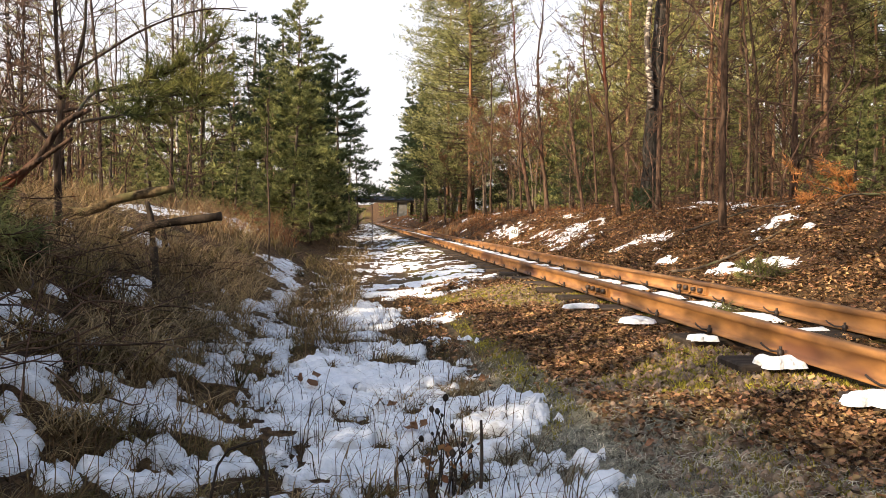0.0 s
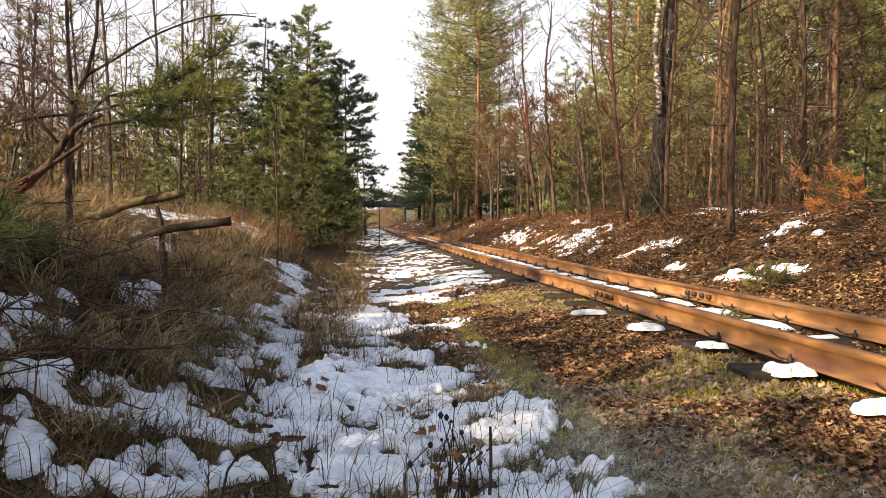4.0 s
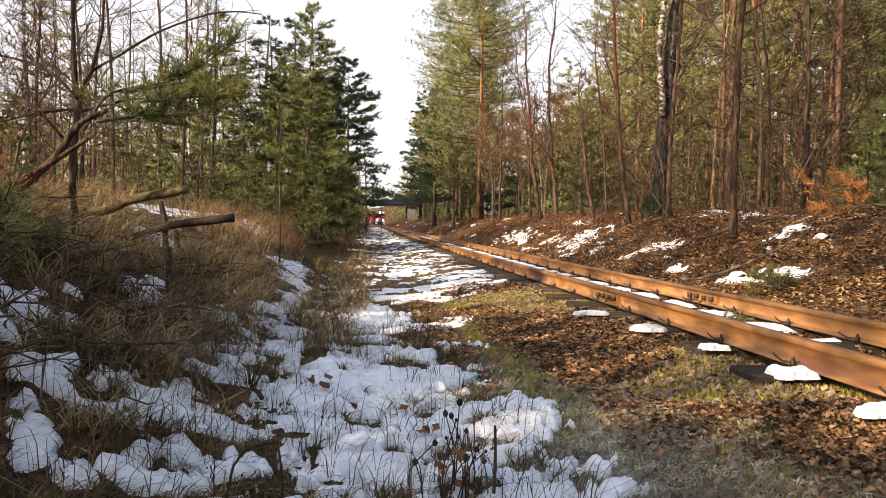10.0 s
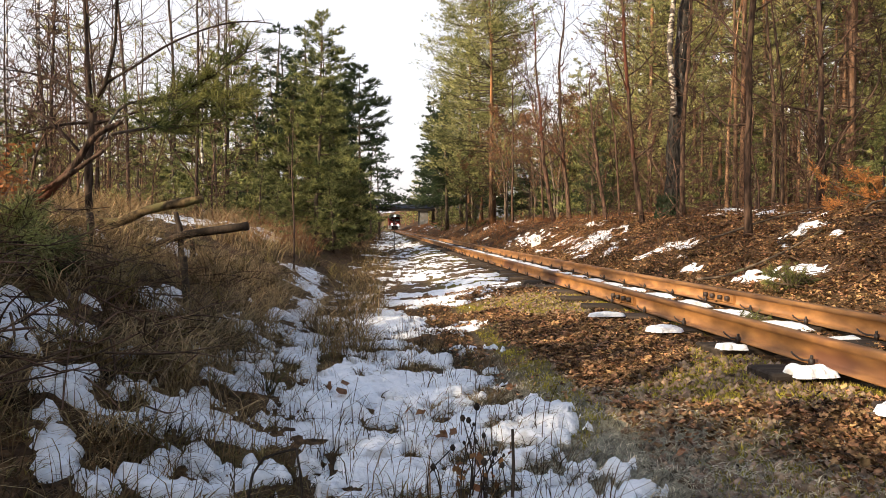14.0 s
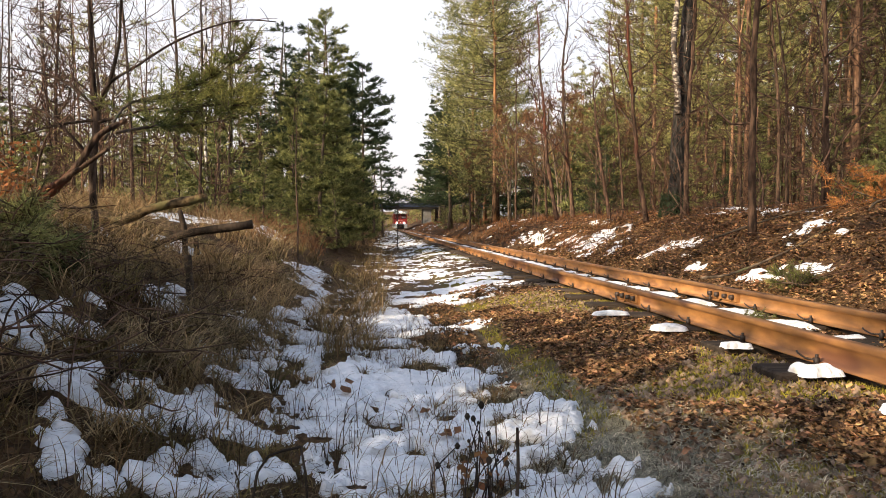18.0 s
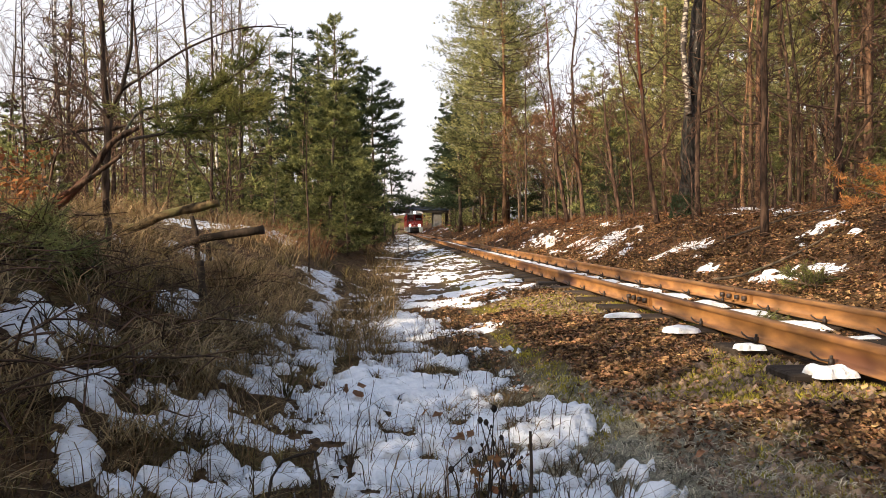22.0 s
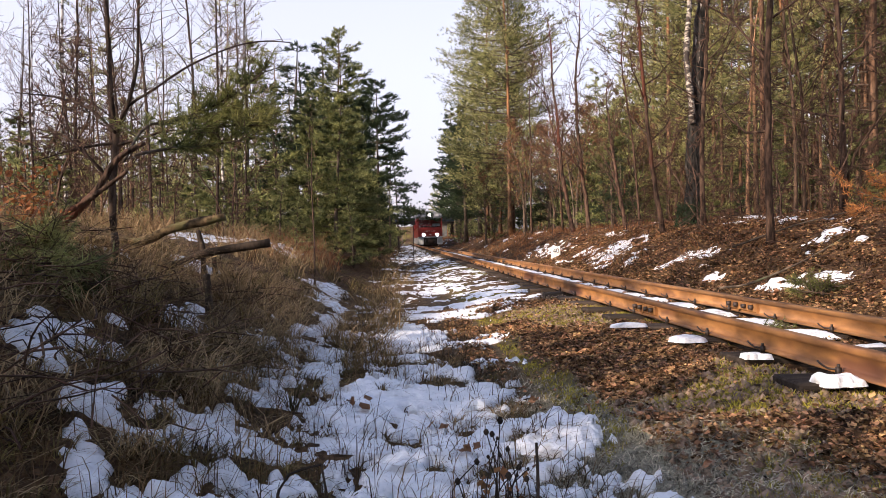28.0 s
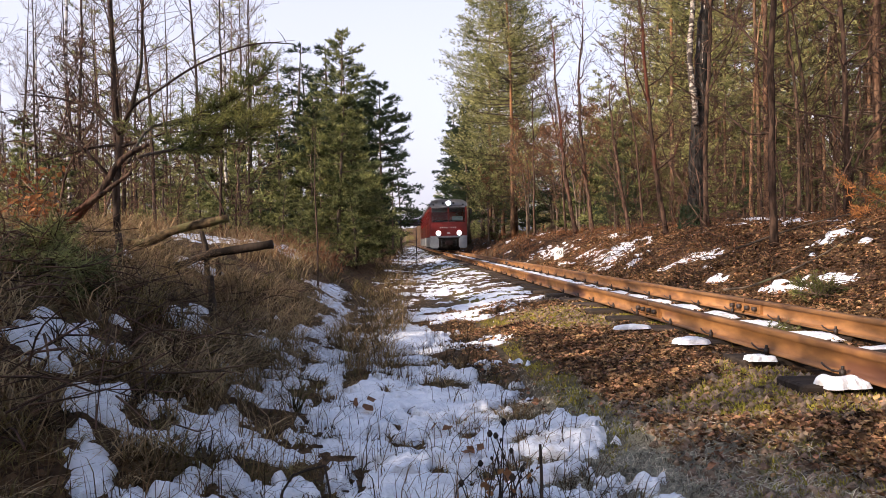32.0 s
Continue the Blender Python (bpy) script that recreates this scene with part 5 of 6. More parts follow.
    part("coupling", soft_box("coupling", (-0.16, -0.28, 0.26), (0.16, -0.04, 0.46), 0.04), M_SEAT, v, "dull dark coupling head")
    for x in (-0.3, 0.3):
        h = Acc()
        tube(h, [(x, -0.07, 0.5), (x, -0.12, 0.36), (x, -0.07, 0.22)], 0.02, 6)
        part("hose", h, M_BLACK, v)
    for k in range(8):
        x = -0.34 + k * 0.09
        if k != 4:
            part("number_bar", soft_box("number_bar", (x - 0.022, -0.078, 0.975), (x + 0.022, -0.071, 1.03), 0.002), M_WHITE, v, "plain white lettering bar")
    part("badge", soft_box("badge", (-0.06, -0.08, 0.74), (0.06, -0.071, 0.80), 0.004), M_WHITE, v)
    arm = Acc()
    tube(arm, [(0.78, 0.0, 1.75), (0.9, -0.03, 1.80), (0.94, -0.03, 1.78)], 0.012, 6)
    mir = part("mirror", soft_box("mirror", (0.90, -0.05, 1.55), (1.0, -0.01, 1.80), 0.02), M_BLACK, v)
    part("mirror_arm", arm, M_BLACK, mir)
    return v


RAILCAR = vehicle("railcar", "red and grey narrow-gauge railcar with three lit lamps", 5.6, True)
COACHES = [vehicle("passenger_coach", "red and grey narrow-gauge passenger coach behind the railcar", 5.2, False) for _ in range(2)]


# ---- the leaning tree, logs and brush on the left bank ----
def curve(pts, n=14):
    """A smooth line through points."""
    p = np.array(pts, float)
    u = np.linspace(0, len(p) - 1, n)
    i = np.minimum(u.astype(int), len(p) - 2)
    f = (u - i)[:, None]
    q = np.concatenate([[2 * p[0] - p[1]], p, [2 * p[-1] - p[-2]]])
    a, b, c, d = q[i], q[i + 1], q[i + 2], q[i + 3]
    return 0.5 * (2 * b + (c - a) * f + (2 * a - 5 * b + 4 * c - d) * f**2 + (3 * b - a - 3 * c + d) * f**3)


def rough_bar(pts, r0, r1, sides=9, n=16, knots=0.12, seed=0):
    r = np.random.default_rng(seed)
    line = curve(pts, n)
    acc = Acc()
    tube(acc, line, np.linspace(r0, r1, n) * (1 + r.normal(0, knots, n)), sides)
    return acc.mesh("wood", True)


def single(name, label, category, mesh, material, group=""):
    return tagged(part(name, mesh, material), label, category, group)


single("fallen_log", "crooked mossy log with a sawn end, lying over brushwood", "log",
       rough_bar([(-2.1, 4.6, 0.53), (-1.87, 4.6, 0.565), (-1.62, 4.6, 0.547), (-1.43, 4.6, 0.623), (-1.11, 4.6, 0.69)], 0.022, 0.029, 11, 26, 0.07, seed=1), M_LOG, "logs")
single("fallen_log", "dark wet log with a sawn end, lying over brushwood", "log",
       rough_bar([(-1.75, 4.9, 0.36), (-1.52, 5.0, 0.40), (-1.34, 5.0, 0.463), (-0.91, 5.0, 0.524)], 0.02, 0.03, 11, 26, 0.07, seed=2), M_DARK_WOOD, "logs")
for k, pts in enumerate(([(-1.40, 5.06, 0.62), (-1.37, 5.06, 0.45), (-1.37, 5.06, 0.05)], [(-1.63, 4.2, 0.60), (-1.61, 4.2, 0.3), (-1.60, 4.2, 0.05)], [(-1.05, 3.9, 0.36), (-1.04, 3.9, 0.2), (-1.04, 3.9, 0.0)],
                         [(-1.36, 5.3, 0.44), (-1.34, 5.3, 0.2), (-1.34, 5.3, 0.0)])):
    single("wooden_stake", "short dark broken stake in the brush", "stake", rough_bar(pts, 0.017, 0.022, 8, 20, 0.12, seed=10 + k), M_DARK_WOOD, "stakes")


def spray(acc, twig_acc, line, r, count, needle, width, per, spread, side_len):
    """Side twigs with long needles along a bough."""
    line = curve(line, 30)
    for k in range(count):
        u = r.uniform(0.15, 1) * 28.9
        i = int(u)
        p = line[i] + (line[i + 1] - line[i]) * (u - i)
        d = unit(line[min(i + 1, 29)] - line[i])
        s = unit(d * 0.8 + r.normal(0, 0.7, 3) * [1, 0.7, 0.7] + [0, 0, 0.15])
        ln = side_len * r.uniform(0.4, 1.1)
        t = np.linspace(0, 1, 4)[:, None]
        q = p + s * ln * t + np.array([0, 0, 1]) * (0.15 * ln * t**2)
        tube(twig_acc, q, [0.004, 0.0035, 0.003, 0.002], 4, False)
        m = per
        v = r.uniform(0.2, 1.05, m)[:, None]
        b = p + s * ln * v + np.array([0, 0, 1]) * (0.15 * ln * v**2)
        dirs = unit(s * 0.7 + r.normal(0, spread, (m, 3)))
        needles(acc, b, b + dirs * (needle * r.uniform(0.6, 1.2, m))[:, None], width)


def leaning_pine():
    t = thing("leaning_pine", "broken leaning young pine with a green bough", "tree", (0, 0, 0))
    part("trunk", rough_bar([(-2.25, 4.3, 0.38), (-1.94, 4.3, 0.67), (-1.76, 4.3, 0.845), (-1.64, 4.3, 1.02), (-1.50, 4.35, 1.12)], 0.029, 0.013, 10, 30, 0.09, seed=3), M_RED_BARK, t)
    part("split_branch", rough_bar([(-1.95, 4.22, 0.68), (-1.73, 4.2, 0.81), (-1.55, 4.2, 0.94)], 0.017, 0.011, 9, 24, 0.1, seed=4), M_RED_BARK, t)
    r = np.random.default_rng(91)
    nd, tw = Acc(), Acc()
    boughs = ([(-1.60, 4.45, 1.06), (-1.45, 4.8, 1.15), (-1.38, 5.0, 1.17), (-1.02, 5.0, 1.23)], [(-1.64, 4.4, 1.02), (-1.7, 5.0, 1.32), (-1.43, 5.2, 1.43), (-1.20, 5.2, 1.55), (-0.94, 5.2, 1.73)],
              [(-1.65, 5.1, 1.36), (-1.32, 5.2, 1.42), (-0.94, 5.2, 1.42)], [(-1.5, 4.9, 1.25), (-1.2, 5.1, 1.33), (-0.98, 5.1, 1.33)])
    for b in boughs:
        tube(tw, curve(b, 16), np.linspace(0.011, 0.004, 16), 6)
        spray(nd, tw, b, r, 46, 0.085, 0.0055, 42, 0.6, 0.2)
    low = Acc()
    for b in ([(-1.95, 3.3, 0.3), (-1.62, 3.05, 0.42), (-1.32, 3.0, 0.43)], [(-1.9, 3.5, 0.42), (-1.7, 3.3, 0.5), (-1.5, 3.2, 0.56)], [(-1.9, 3.2, 0.28), (-1.6, 3.1, 0.3), (-1.36, 3.05, 0.33)]):
        spray(low, tw, b, r, 60, 0.075, 0.0045, 40, 0.7, 0.15)
    tube(tw, curve([(-1.95, 4.3, 0.5), (-1.95, 3.3, 0.3), (-1.62, 3.05, 0.42), (-1.32, 3.0, 0.43)], 14), np.linspace(0.012, 0.004, 14), 5)
    tagged(part("boughwork", tw, M_GREY_BARK, t), kind="stuff")
    part("needles", nd, M_NEEDLE_NEAR, t, "long green pine needles")
    part("low_needles", low, M_NEEDLE_YOUNG, t, "blue-green needles of the lowest bough")


leaning_pine()


def forked_tree():
    t = thing("forked_tree", "bare forked tree with a long arching branch", "tree", gz(-2.16, 5.6))
    z0 = float(ground_z(-2.16, 5.6)) - 0.05
    off = np.array([-2.16, 5.6, z0])
    sub = lambda pts: [tuple(np.array(p) - off) for p in pts]
    part("trunk", rough_bar(sub([(-2.16, 5.6, z0), (-2.17, 5.6, 0.9), (-2.14, 5.6, 1.21), (-2.13, 5.6, 1.37)]), 0.024, 0.026, 10, 26, 0.06, seed=5), M_DARK_BARK, t)
    part("stem", rough_bar(sub([(-2.13, 5.6, 1.35), (-2.15, 5.6, 1.59), (-2.16, 5.6, 1.87), (-2.17, 5.6, 2.3), (-2.2, 5.6, 3.6)]), 0.017, 0.008, 8, 26, 0.06, seed=6), M_DARK_BARK, t)
    part("stem", rough_bar(sub([(-2.12, 5.6, 1.37), (-2.04, 5.6, 1.57), (-1.97, 5.6, 1.84), (-1.95, 5.6, 2.08), (-1.9, 5.6, 3.2)]), 0.016, 0.008, 8, 26, 0.06, seed=7), M_DARK_BARK, t)
    arches = ([(-2.1, 5.55, 1.38), (-2.01, 5.5, 1.54), (-1.80, 5.5, 1.68), (-1.54, 5.5, 1.85), (-1.23, 5.5, 1.98), (-1.01, 5.5, 2.02), (-0.81, 5.5, 2.01)],
              [(-2.11, 5.55, 1.36), (-2.27, 5.5, 1.53), (-2.50, 5.5, 1.62), (-2.8, 5.5, 1.66)], [(-2.05, 5.3, 0.98), (-2.23, 5.2, 1.21), (-2.37, 5.2, 1.31), (-2.6, 5.2, 1.36)],
              [(-2.12, 5.6, 1.28), (-1.9, 5.5, 1.32), (-1.7, 5.45, 1.36), (-1.5, 5.4, 1.34)], [(-2.13, 5.6, 1.3), (-2.4, 5.6, 1.26), (-2.7, 5.6, 1.18)])
    r = np.random.default_rng(17)
    tw = Acc()
    for k, a in enumerate(arches):
        part("branch", rough_bar(sub(a), 0.013, 0.004, 6, 22, 0.05, 20 + k), M_DARK_BARK, t)
        line = curve(sub(a), 24)
        for q in range(9):
            i = r.integers(6, 23)
            e = line[i] + unit(r.normal(0, 0.6, 3) + [0.2, 0, 0.5]) * r.uniform(0.1, 0.4)
            tube(tw, curve([line[i], (line[i] + e) / 2 + r.normal(0, 0.03, 3), e], 6), np.linspace(0.0035, 0.0015, 6), 3, False)
    for q in range(60):
        z = r.uniform(1.5, 3.2)
        s = sub([(-2.16 if q % 2 else -1.96, 5.6, z)])[0]
        e = np.array(s) + unit(np.array([r.normal(), r.normal() * 0.6, r.uniform(0.2, 1)])) * r.uniform(0.25, 0.8)
        tube(tw, curve([s, (np.array(s) + e) / 2 + r.normal(0, 0.05, 3), e], 7), np.linspace(0.005, 0.0018, 7), 3, False)
    part("twigwork", tw, M_TWIG, t)


forked_tree()


def beech_sprig():
    """A twig with withered orange leaves at the edge of the brush."""
    r = np.random.default_rng(77)
    t = thing("beech_sapling", "beech sapling with withered orange leaves", "tree", gz(-2.0, 4.0))
    tw, ends = Acc(), []
    for k in range(12):
        e = np.array([r.normal(0, 0.09), r.normal(0, 0.07), r.uniform(0.2, 0.55)])
        c = curve([(0, 0, 0), e * 0.5 + r.normal(0, 0.03, 3), e], 8)
        tube(tw, c, np.linspace(0.006, 0.002, 8), 4, False)
        ends.append(c[3:])
    tagged(part("twigwork", tw, M_TWIG, t), kind="stuff")
    part("dry_foliage", leaves_on(ends, 300, 0.036, r), M_BEECH, t, "withered orange leaves")


beech_sprig()

# slim dead sapling by the spruces
SAP = thing("sapling", "slim bare straight pine sapling", "tree", gz(-0.93, 7.7))
sap_a, sap_b, sap_c, _ = bare_parts(1.95, 95, 0.011, 0.12, 9, 2, (0.02, 0), 0.02, 0.25)
part("trunk", sap_a.mesh("trunk", True), M_DARK_BARK, SAP)
tagged(part("twigwork", sap_c, M_TWIG, SAP), kind="stuff")


# ---- ground cover ----
def scatter(n, x0, x1, y0, y1, r, power=1.0):
    return r.uniform(x0, x1, n), y0 + (y1 - y0) * r.uniform(0, 1, n) ** power


def litter():
    """Fallen leaves: thick beside the track and on the right bank, thin elsewhere."""
    r = np.random.default_rng(101)
    acc = Acc()
    for n, x0, x1, y0, y1, pw, keep_snow in ((52000, 0.72, 1.55, 1.2, 6.5, 1.5, 0.05), (7000, 1.6, 2.15, 1.5, 9.0, 1.2, 0.0), (76000, 2.3, 5.2, 3.0, 15, 1.35, 0.03), (9000, 3.0, 9.0, 7, 26, 1.3, 0.1), (6000, 2.4, 7.0, 14, 60, 1.5, 0.1),
                                             (15000, -2.6, -0.3, 1.3, 7, 1.4, 0.06), (6000, -0.9, 0.9, 1.3, 6, 1.2, 0.02), (20000, 0.3, 1.0, 2.3, 7, 1.2, 0.02)):
        x, y = scatter(n, x0, x1, y0, y1, r, pw)
        ok = (snow_depth(x, y) < 0.02) | (r.uniform(0, 1, n) < keep_snow)
        ok &= ((fbm(x * 2.5, y * 2.5, 44) > 0.40) | (r.uniform(0, 1, n) < 0.5)) & ((x < 0.95) <= (r.uniform(0, 1, n) < 0.1 + 2.2 * (x + 0.3 * (y - 2) - 0.72)))
        ok &= (x > 1.6) | (x < 0.5) | (smooth(fbm(x * 2.2, y * 1.2, 21), 0.50, 0.58) * 0.95 < r.uniform(0, 1, n))
        ok &= (np.abs(x - 1.562) > 0.05) & (np.abs(x - 2.206) > 0.05)
        x, y = x[ok], y[ok]
        far = 1 + 0.06 * np.clip(y - 4, 0, 20) + 0.45 * (x > 2.3) + 0.3 * (x < 0)
        curled_leaves(acc, np.stack([x, y, ground_z(x, y) + 0.008 + r.uniform(0, 0.014, len(x))], 1), (0.008 + 0.027 * r.uniform(0, 1, len(x)) ** 1.8) * far, r, 0.8)
    tagged(part("leaf_litter", acc, M_LITTER), "dry brown fallen leaves on the forest floor", "leaves", kind="stuff")
    st = Acc()
    n = 11000
    x, y = scatter(n, 0.7, 1.52, 1.2, 7, r, 1.5)
    ok = snow_depth(x, y) < 0
    x, y = x[ok], y[ok]
    n = len(x)
    c = np.stack([x, y, ground_z(x, y) + 0.002], 1)
    sz = 0.004 + 0.019 * r.uniform(0, 1, n) ** 2.2
    octa = np.array([(1, 0, 0), (-1, 0, 0), (0, 1, 0), (0, -1, 0), (0, 0, 0.8), (0, 0, -0.8)])
    v = c[:, None] + octa[None] * sz[:, None, None] * r.uniform(0.6, 1.3, (n, 6, 1))
    f = np.array([(0, 2, 4), (2, 1, 4), (1, 3, 4), (3, 0, 4), (2, 0, 5), (1, 2, 5), (3, 1, 5), (0, 3, 5)])
    st.add(v.reshape(-1, 3), (np.arange(n)[:, None, None] * 6 + f[None]).reshape(-1, 3))
    tagged(part("gravel", st, M_STONE), "small brown ballast stones beside the track", "gravel", kind="stuff")


litter()


def tuft_grass(name, label, spots, material, r):
    acc = Acc()
    for x, y, rad, n, h in spots:
        a, d = r.uniform(0, 2 * np.pi, n), rad * np.sqrt(r.uniform(0, 1, n))
        bx, by = x + d * np.cos(a), y + d * np.sin(a) * 1.4
        blades(acc, np.stack([bx, by, ground_z(bx, by) - 0.005], 1), h * r.uniform(0.35, 1.15, n), r.uniform(0.4, 2.3, n), r.uniform(0.002, 0.0055, n) * (1 + 0.08 * max(y - 3, 0)))
    tagged(part(name, acc, material), label, "grass", kind="stuff")


def grasses():
    r = np.random.default_rng(202)
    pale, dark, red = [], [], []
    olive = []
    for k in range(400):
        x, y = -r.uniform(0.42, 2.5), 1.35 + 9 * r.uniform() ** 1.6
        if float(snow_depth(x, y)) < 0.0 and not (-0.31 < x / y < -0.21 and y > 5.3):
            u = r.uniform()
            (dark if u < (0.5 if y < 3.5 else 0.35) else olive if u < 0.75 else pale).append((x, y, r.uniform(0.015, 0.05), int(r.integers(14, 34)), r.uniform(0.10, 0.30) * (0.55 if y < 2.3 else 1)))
    arch = Acc()
    for k in range(560):
        x, y = -r.uniform(0.45, 2.1), 1.45 + 4.8 * r.uniform() ** 1.2
        if float(snow_depth(x, y)) < -0.12 and y > 1.7:
            n = int(r.integers(8, 20))
            b = np.array([x, y, 0]) + r.normal(0, 0.02, (n, 3)) * [1, 1, 0]
            b[:, 2] = ground_z(b[:, 0], b[:, 1])
            blades(arch, b, r.uniform(0.12, 0.34, n) * (0.6 if y < 2.4 else 1), r.uniform(1.0, 2.5, n), r.uniform(0.0025, 0.0055, n))
    tagged(part("arching_grass", arch, M_GRASS), "long golden grass blades arching over the bank", "grass", kind="stuff")
    mat = Acc()
    n = 15000
    x, y = scatter(n, -2.4, 0.5, 1.25, 6.5, r, 1.4)
    ok = snow_depth(x, y) < 0.01
    x, y = x[ok], y[ok]
    blades(mat, np.stack([x, y, ground_z(x, y) + 0.004], 1), r.uniform(0.02, 0.06, len(x)), r.uniform(1.4, 2.9, len(x)), r.uniform(0.0025, 0.005, len(x)) * (1 + 0.06 * y))
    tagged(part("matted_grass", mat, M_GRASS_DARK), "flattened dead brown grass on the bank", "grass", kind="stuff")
    for x, y, rad, n, h in ((-0.23, 3.9, 0.16, 420, 0.22), (-0.3, 4.5, 0.2, 420, 0.26), (-0.22, 5.4, 0.2, 420, 0.3), (-0.2, 6.3, 0.22, 420, 0.32), (-0.25, 7.6, 0.26, 500, 0.34), (-0.35, 9.0, 0.3, 420, 0.34),
                            (-0.1, 11.5, 0.3, 300, 0.3), (-0.2, 14, 0.4, 300, 0.4), (-0.3, 18, 0.5, 300, 0.5)):
        pale.append((x, y, rad, n // 4, h))
        dark.append((x, y, rad, n // 3, h * 0.9))
        olive.append((x, y, rad, n // 5, h * 0.8))
    bare_x, bare_y = scatter(1000, -0.95, 0.42, 1.3, 4.2, r, 1.2)
    for x, y in zip(bare_x, bare_y):
        if snow_depth(x, y) < 0.02:
            (dark if r.uniform() < 0.4 else olive if r.uniform() < 0.6 else pale).append((x, y, 0.025, 16, r.uniform(0.03, 0.085)))
    for x, y, rad, n, h in ((0.14, 3.4, 0.08, 160, 0.08), (-0.62, 1.92, 0.12, 300, 0.09), (-0.38, 2.0, 0.1, 200, 0.07), (0.05, 1.75, 0.06, 140, 0.07), (-0.28, 1.75, 0.05, 110, 0.06),
                            (-0.77, 2.62, 0.09, 240, 0.16), (-0.1, 2.3, 0.05, 90, 0.06), (0.2, 2.05, 0.06, 100, 0.06), (-0.98, 2.42, 0.10, 300, 0.14), (-1.15, 3.3, 0.22, 500, 0.3), (-0.8, 3.3, 0.2, 500, 0.26)):
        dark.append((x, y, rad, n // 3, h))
        olive.append((x, y, rad * 0.7, n // 3, h))
    for k in range(120):
        x, y = -r.uniform(1.3, 6.5), r.uniform(7.5, 14)
        if snow_depth(np.array(x), np.array(y)) < 0.0 and not (-0.31 < x / y < -0.21 and y < 10.6):
            pale.append((x, y, 0.4, 110, r.uniform(0.25, 0.5)))
    for k in range(40):
        x, y = -r.uniform(1.3, 5.5), r.uniform(8.5, 13.5)
        if snow_depth(np.array(x), np.array(y)) < 0.0 and not (-0.31 < x / y < -0.21 and y < 10.6):
            red.append((x, y, 0.35, 80, r.uniform(0.35, 0.65)))
    for k in range(170):
        red.append((r.uniform(2.9, 5.6), r.uniform(6, 24), 0.3, 44, r.uniform(0.06, 0.24)))
    for k in range(120):
        y = r.uniform(18, 95)
        red.append((r.uniform(2.9, 6.5), y, 0.8, 26, r.uniform(0.2, 0.5)))
        (pale if k % 2 else dark).append((-r.uniform(0.2, 5.0), y, 0.8, 40, r.uniform(0.3, 0.6)))
    for k in range(90):
        x, y = r.uniform(2.7, 5.0), r.uniform(4.2, 12)
        dark.append((x, y, 0.2, 40, r.uniform(0.06, 0.16)))
    stems = Acc()
    n = 4200
    x, y = scatter(n, -0.95, 0.5, 1.35, 5.2, r, 1.3)
    ok = fbm(x * 4, y * 4, 77) > 0.46
    x, y = x[ok], y[ok]
    n = len(x)
    blades(stems, np.stack([x, y, ground_z(x, y)], 1), r.uniform(0.05, 0.19, n), r.uniform(0.1, 1.5, n), r.uniform(0.0018, 0.0032, n))
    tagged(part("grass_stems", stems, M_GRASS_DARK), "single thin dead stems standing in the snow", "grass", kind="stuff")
    tuft_grass("dry_grass", "pale dry winter grass in tufts", pale, M_GRASS, r)
    tuft_grass("olive_grass", "arching olive and golden winter grass", olive, M_GRASS_OLIVE, r)
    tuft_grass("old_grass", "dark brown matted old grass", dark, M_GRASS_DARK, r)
    tuft_grass("bracken", "withered red-brown bracken and undergrowth", red, M_BRACKEN, r)
    straw = Acc()
    n = 62000
    x, y = scatter(n, 0.25, 1.2, 1.2, 6, r, 1.6)
    ok = (snow_depth(x, y) < 0) & (r.uniform(0, 1, n) < 1.6 - 1.35 * x - 0.5 * (y - 2))
    x, y = x[ok], y[ok]
    blades(straw, np.stack([x, y, ground_z(x, y) + 0.001], 1), r.uniform(0.012, 0.034, len(x)), r.uniform(0.9, 2.2, len(x)), r.uniform(0.0018, 0.004, len(x)))
    tagged(part("straw", straw, M_STRAW), "short grey dead grass trodden into the path", "grass", kind="stuff")
    verge = Acc()
    n = 12000
    x, y = scatter(n, -1.2, 1.45, 5, 40, r, 1.8)
    ok = (snow_depth(x, y) < 0.03)
    x, y = x[ok], y[ok]
    blades(verge, np.stack([x, y, ground_z(x, y) - 0.002], 1), r.uniform(0.02, 0.05, len(x)), r.uniform(0.9, 2.6, len(x)), r.uniform(0.003, 0.006, len(x)) * (1 + 0.06 * y))
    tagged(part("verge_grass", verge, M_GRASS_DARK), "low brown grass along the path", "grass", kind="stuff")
    moss = Acc()
    n = 42000
    x, y = scatter(n, 0.55, 1.6, 1.2, 7, r, 1.5)
    ok = (smooth(fbm(x * 2.2, y * 1.2, 21), 0.50, 0.62) > r.uniform(0, 1, n)) & (snow_depth(x, y) < 0)
    x, y = x[ok], y[ok]
    b = np.stack([x, y, ground_z(x, y) - 0.002], 1)
    needles(moss, b, b + np.stack([r.normal(0, 0.008, len(x)), r.normal(0, 0.008, len(x)), r.uniform(0.008, 0.024, len(x))], 1), 0.006)
    tagged(part("moss", moss, M_MOSS), "yellow-green moss between the stones", "moss", kind="stuff")


grasses()


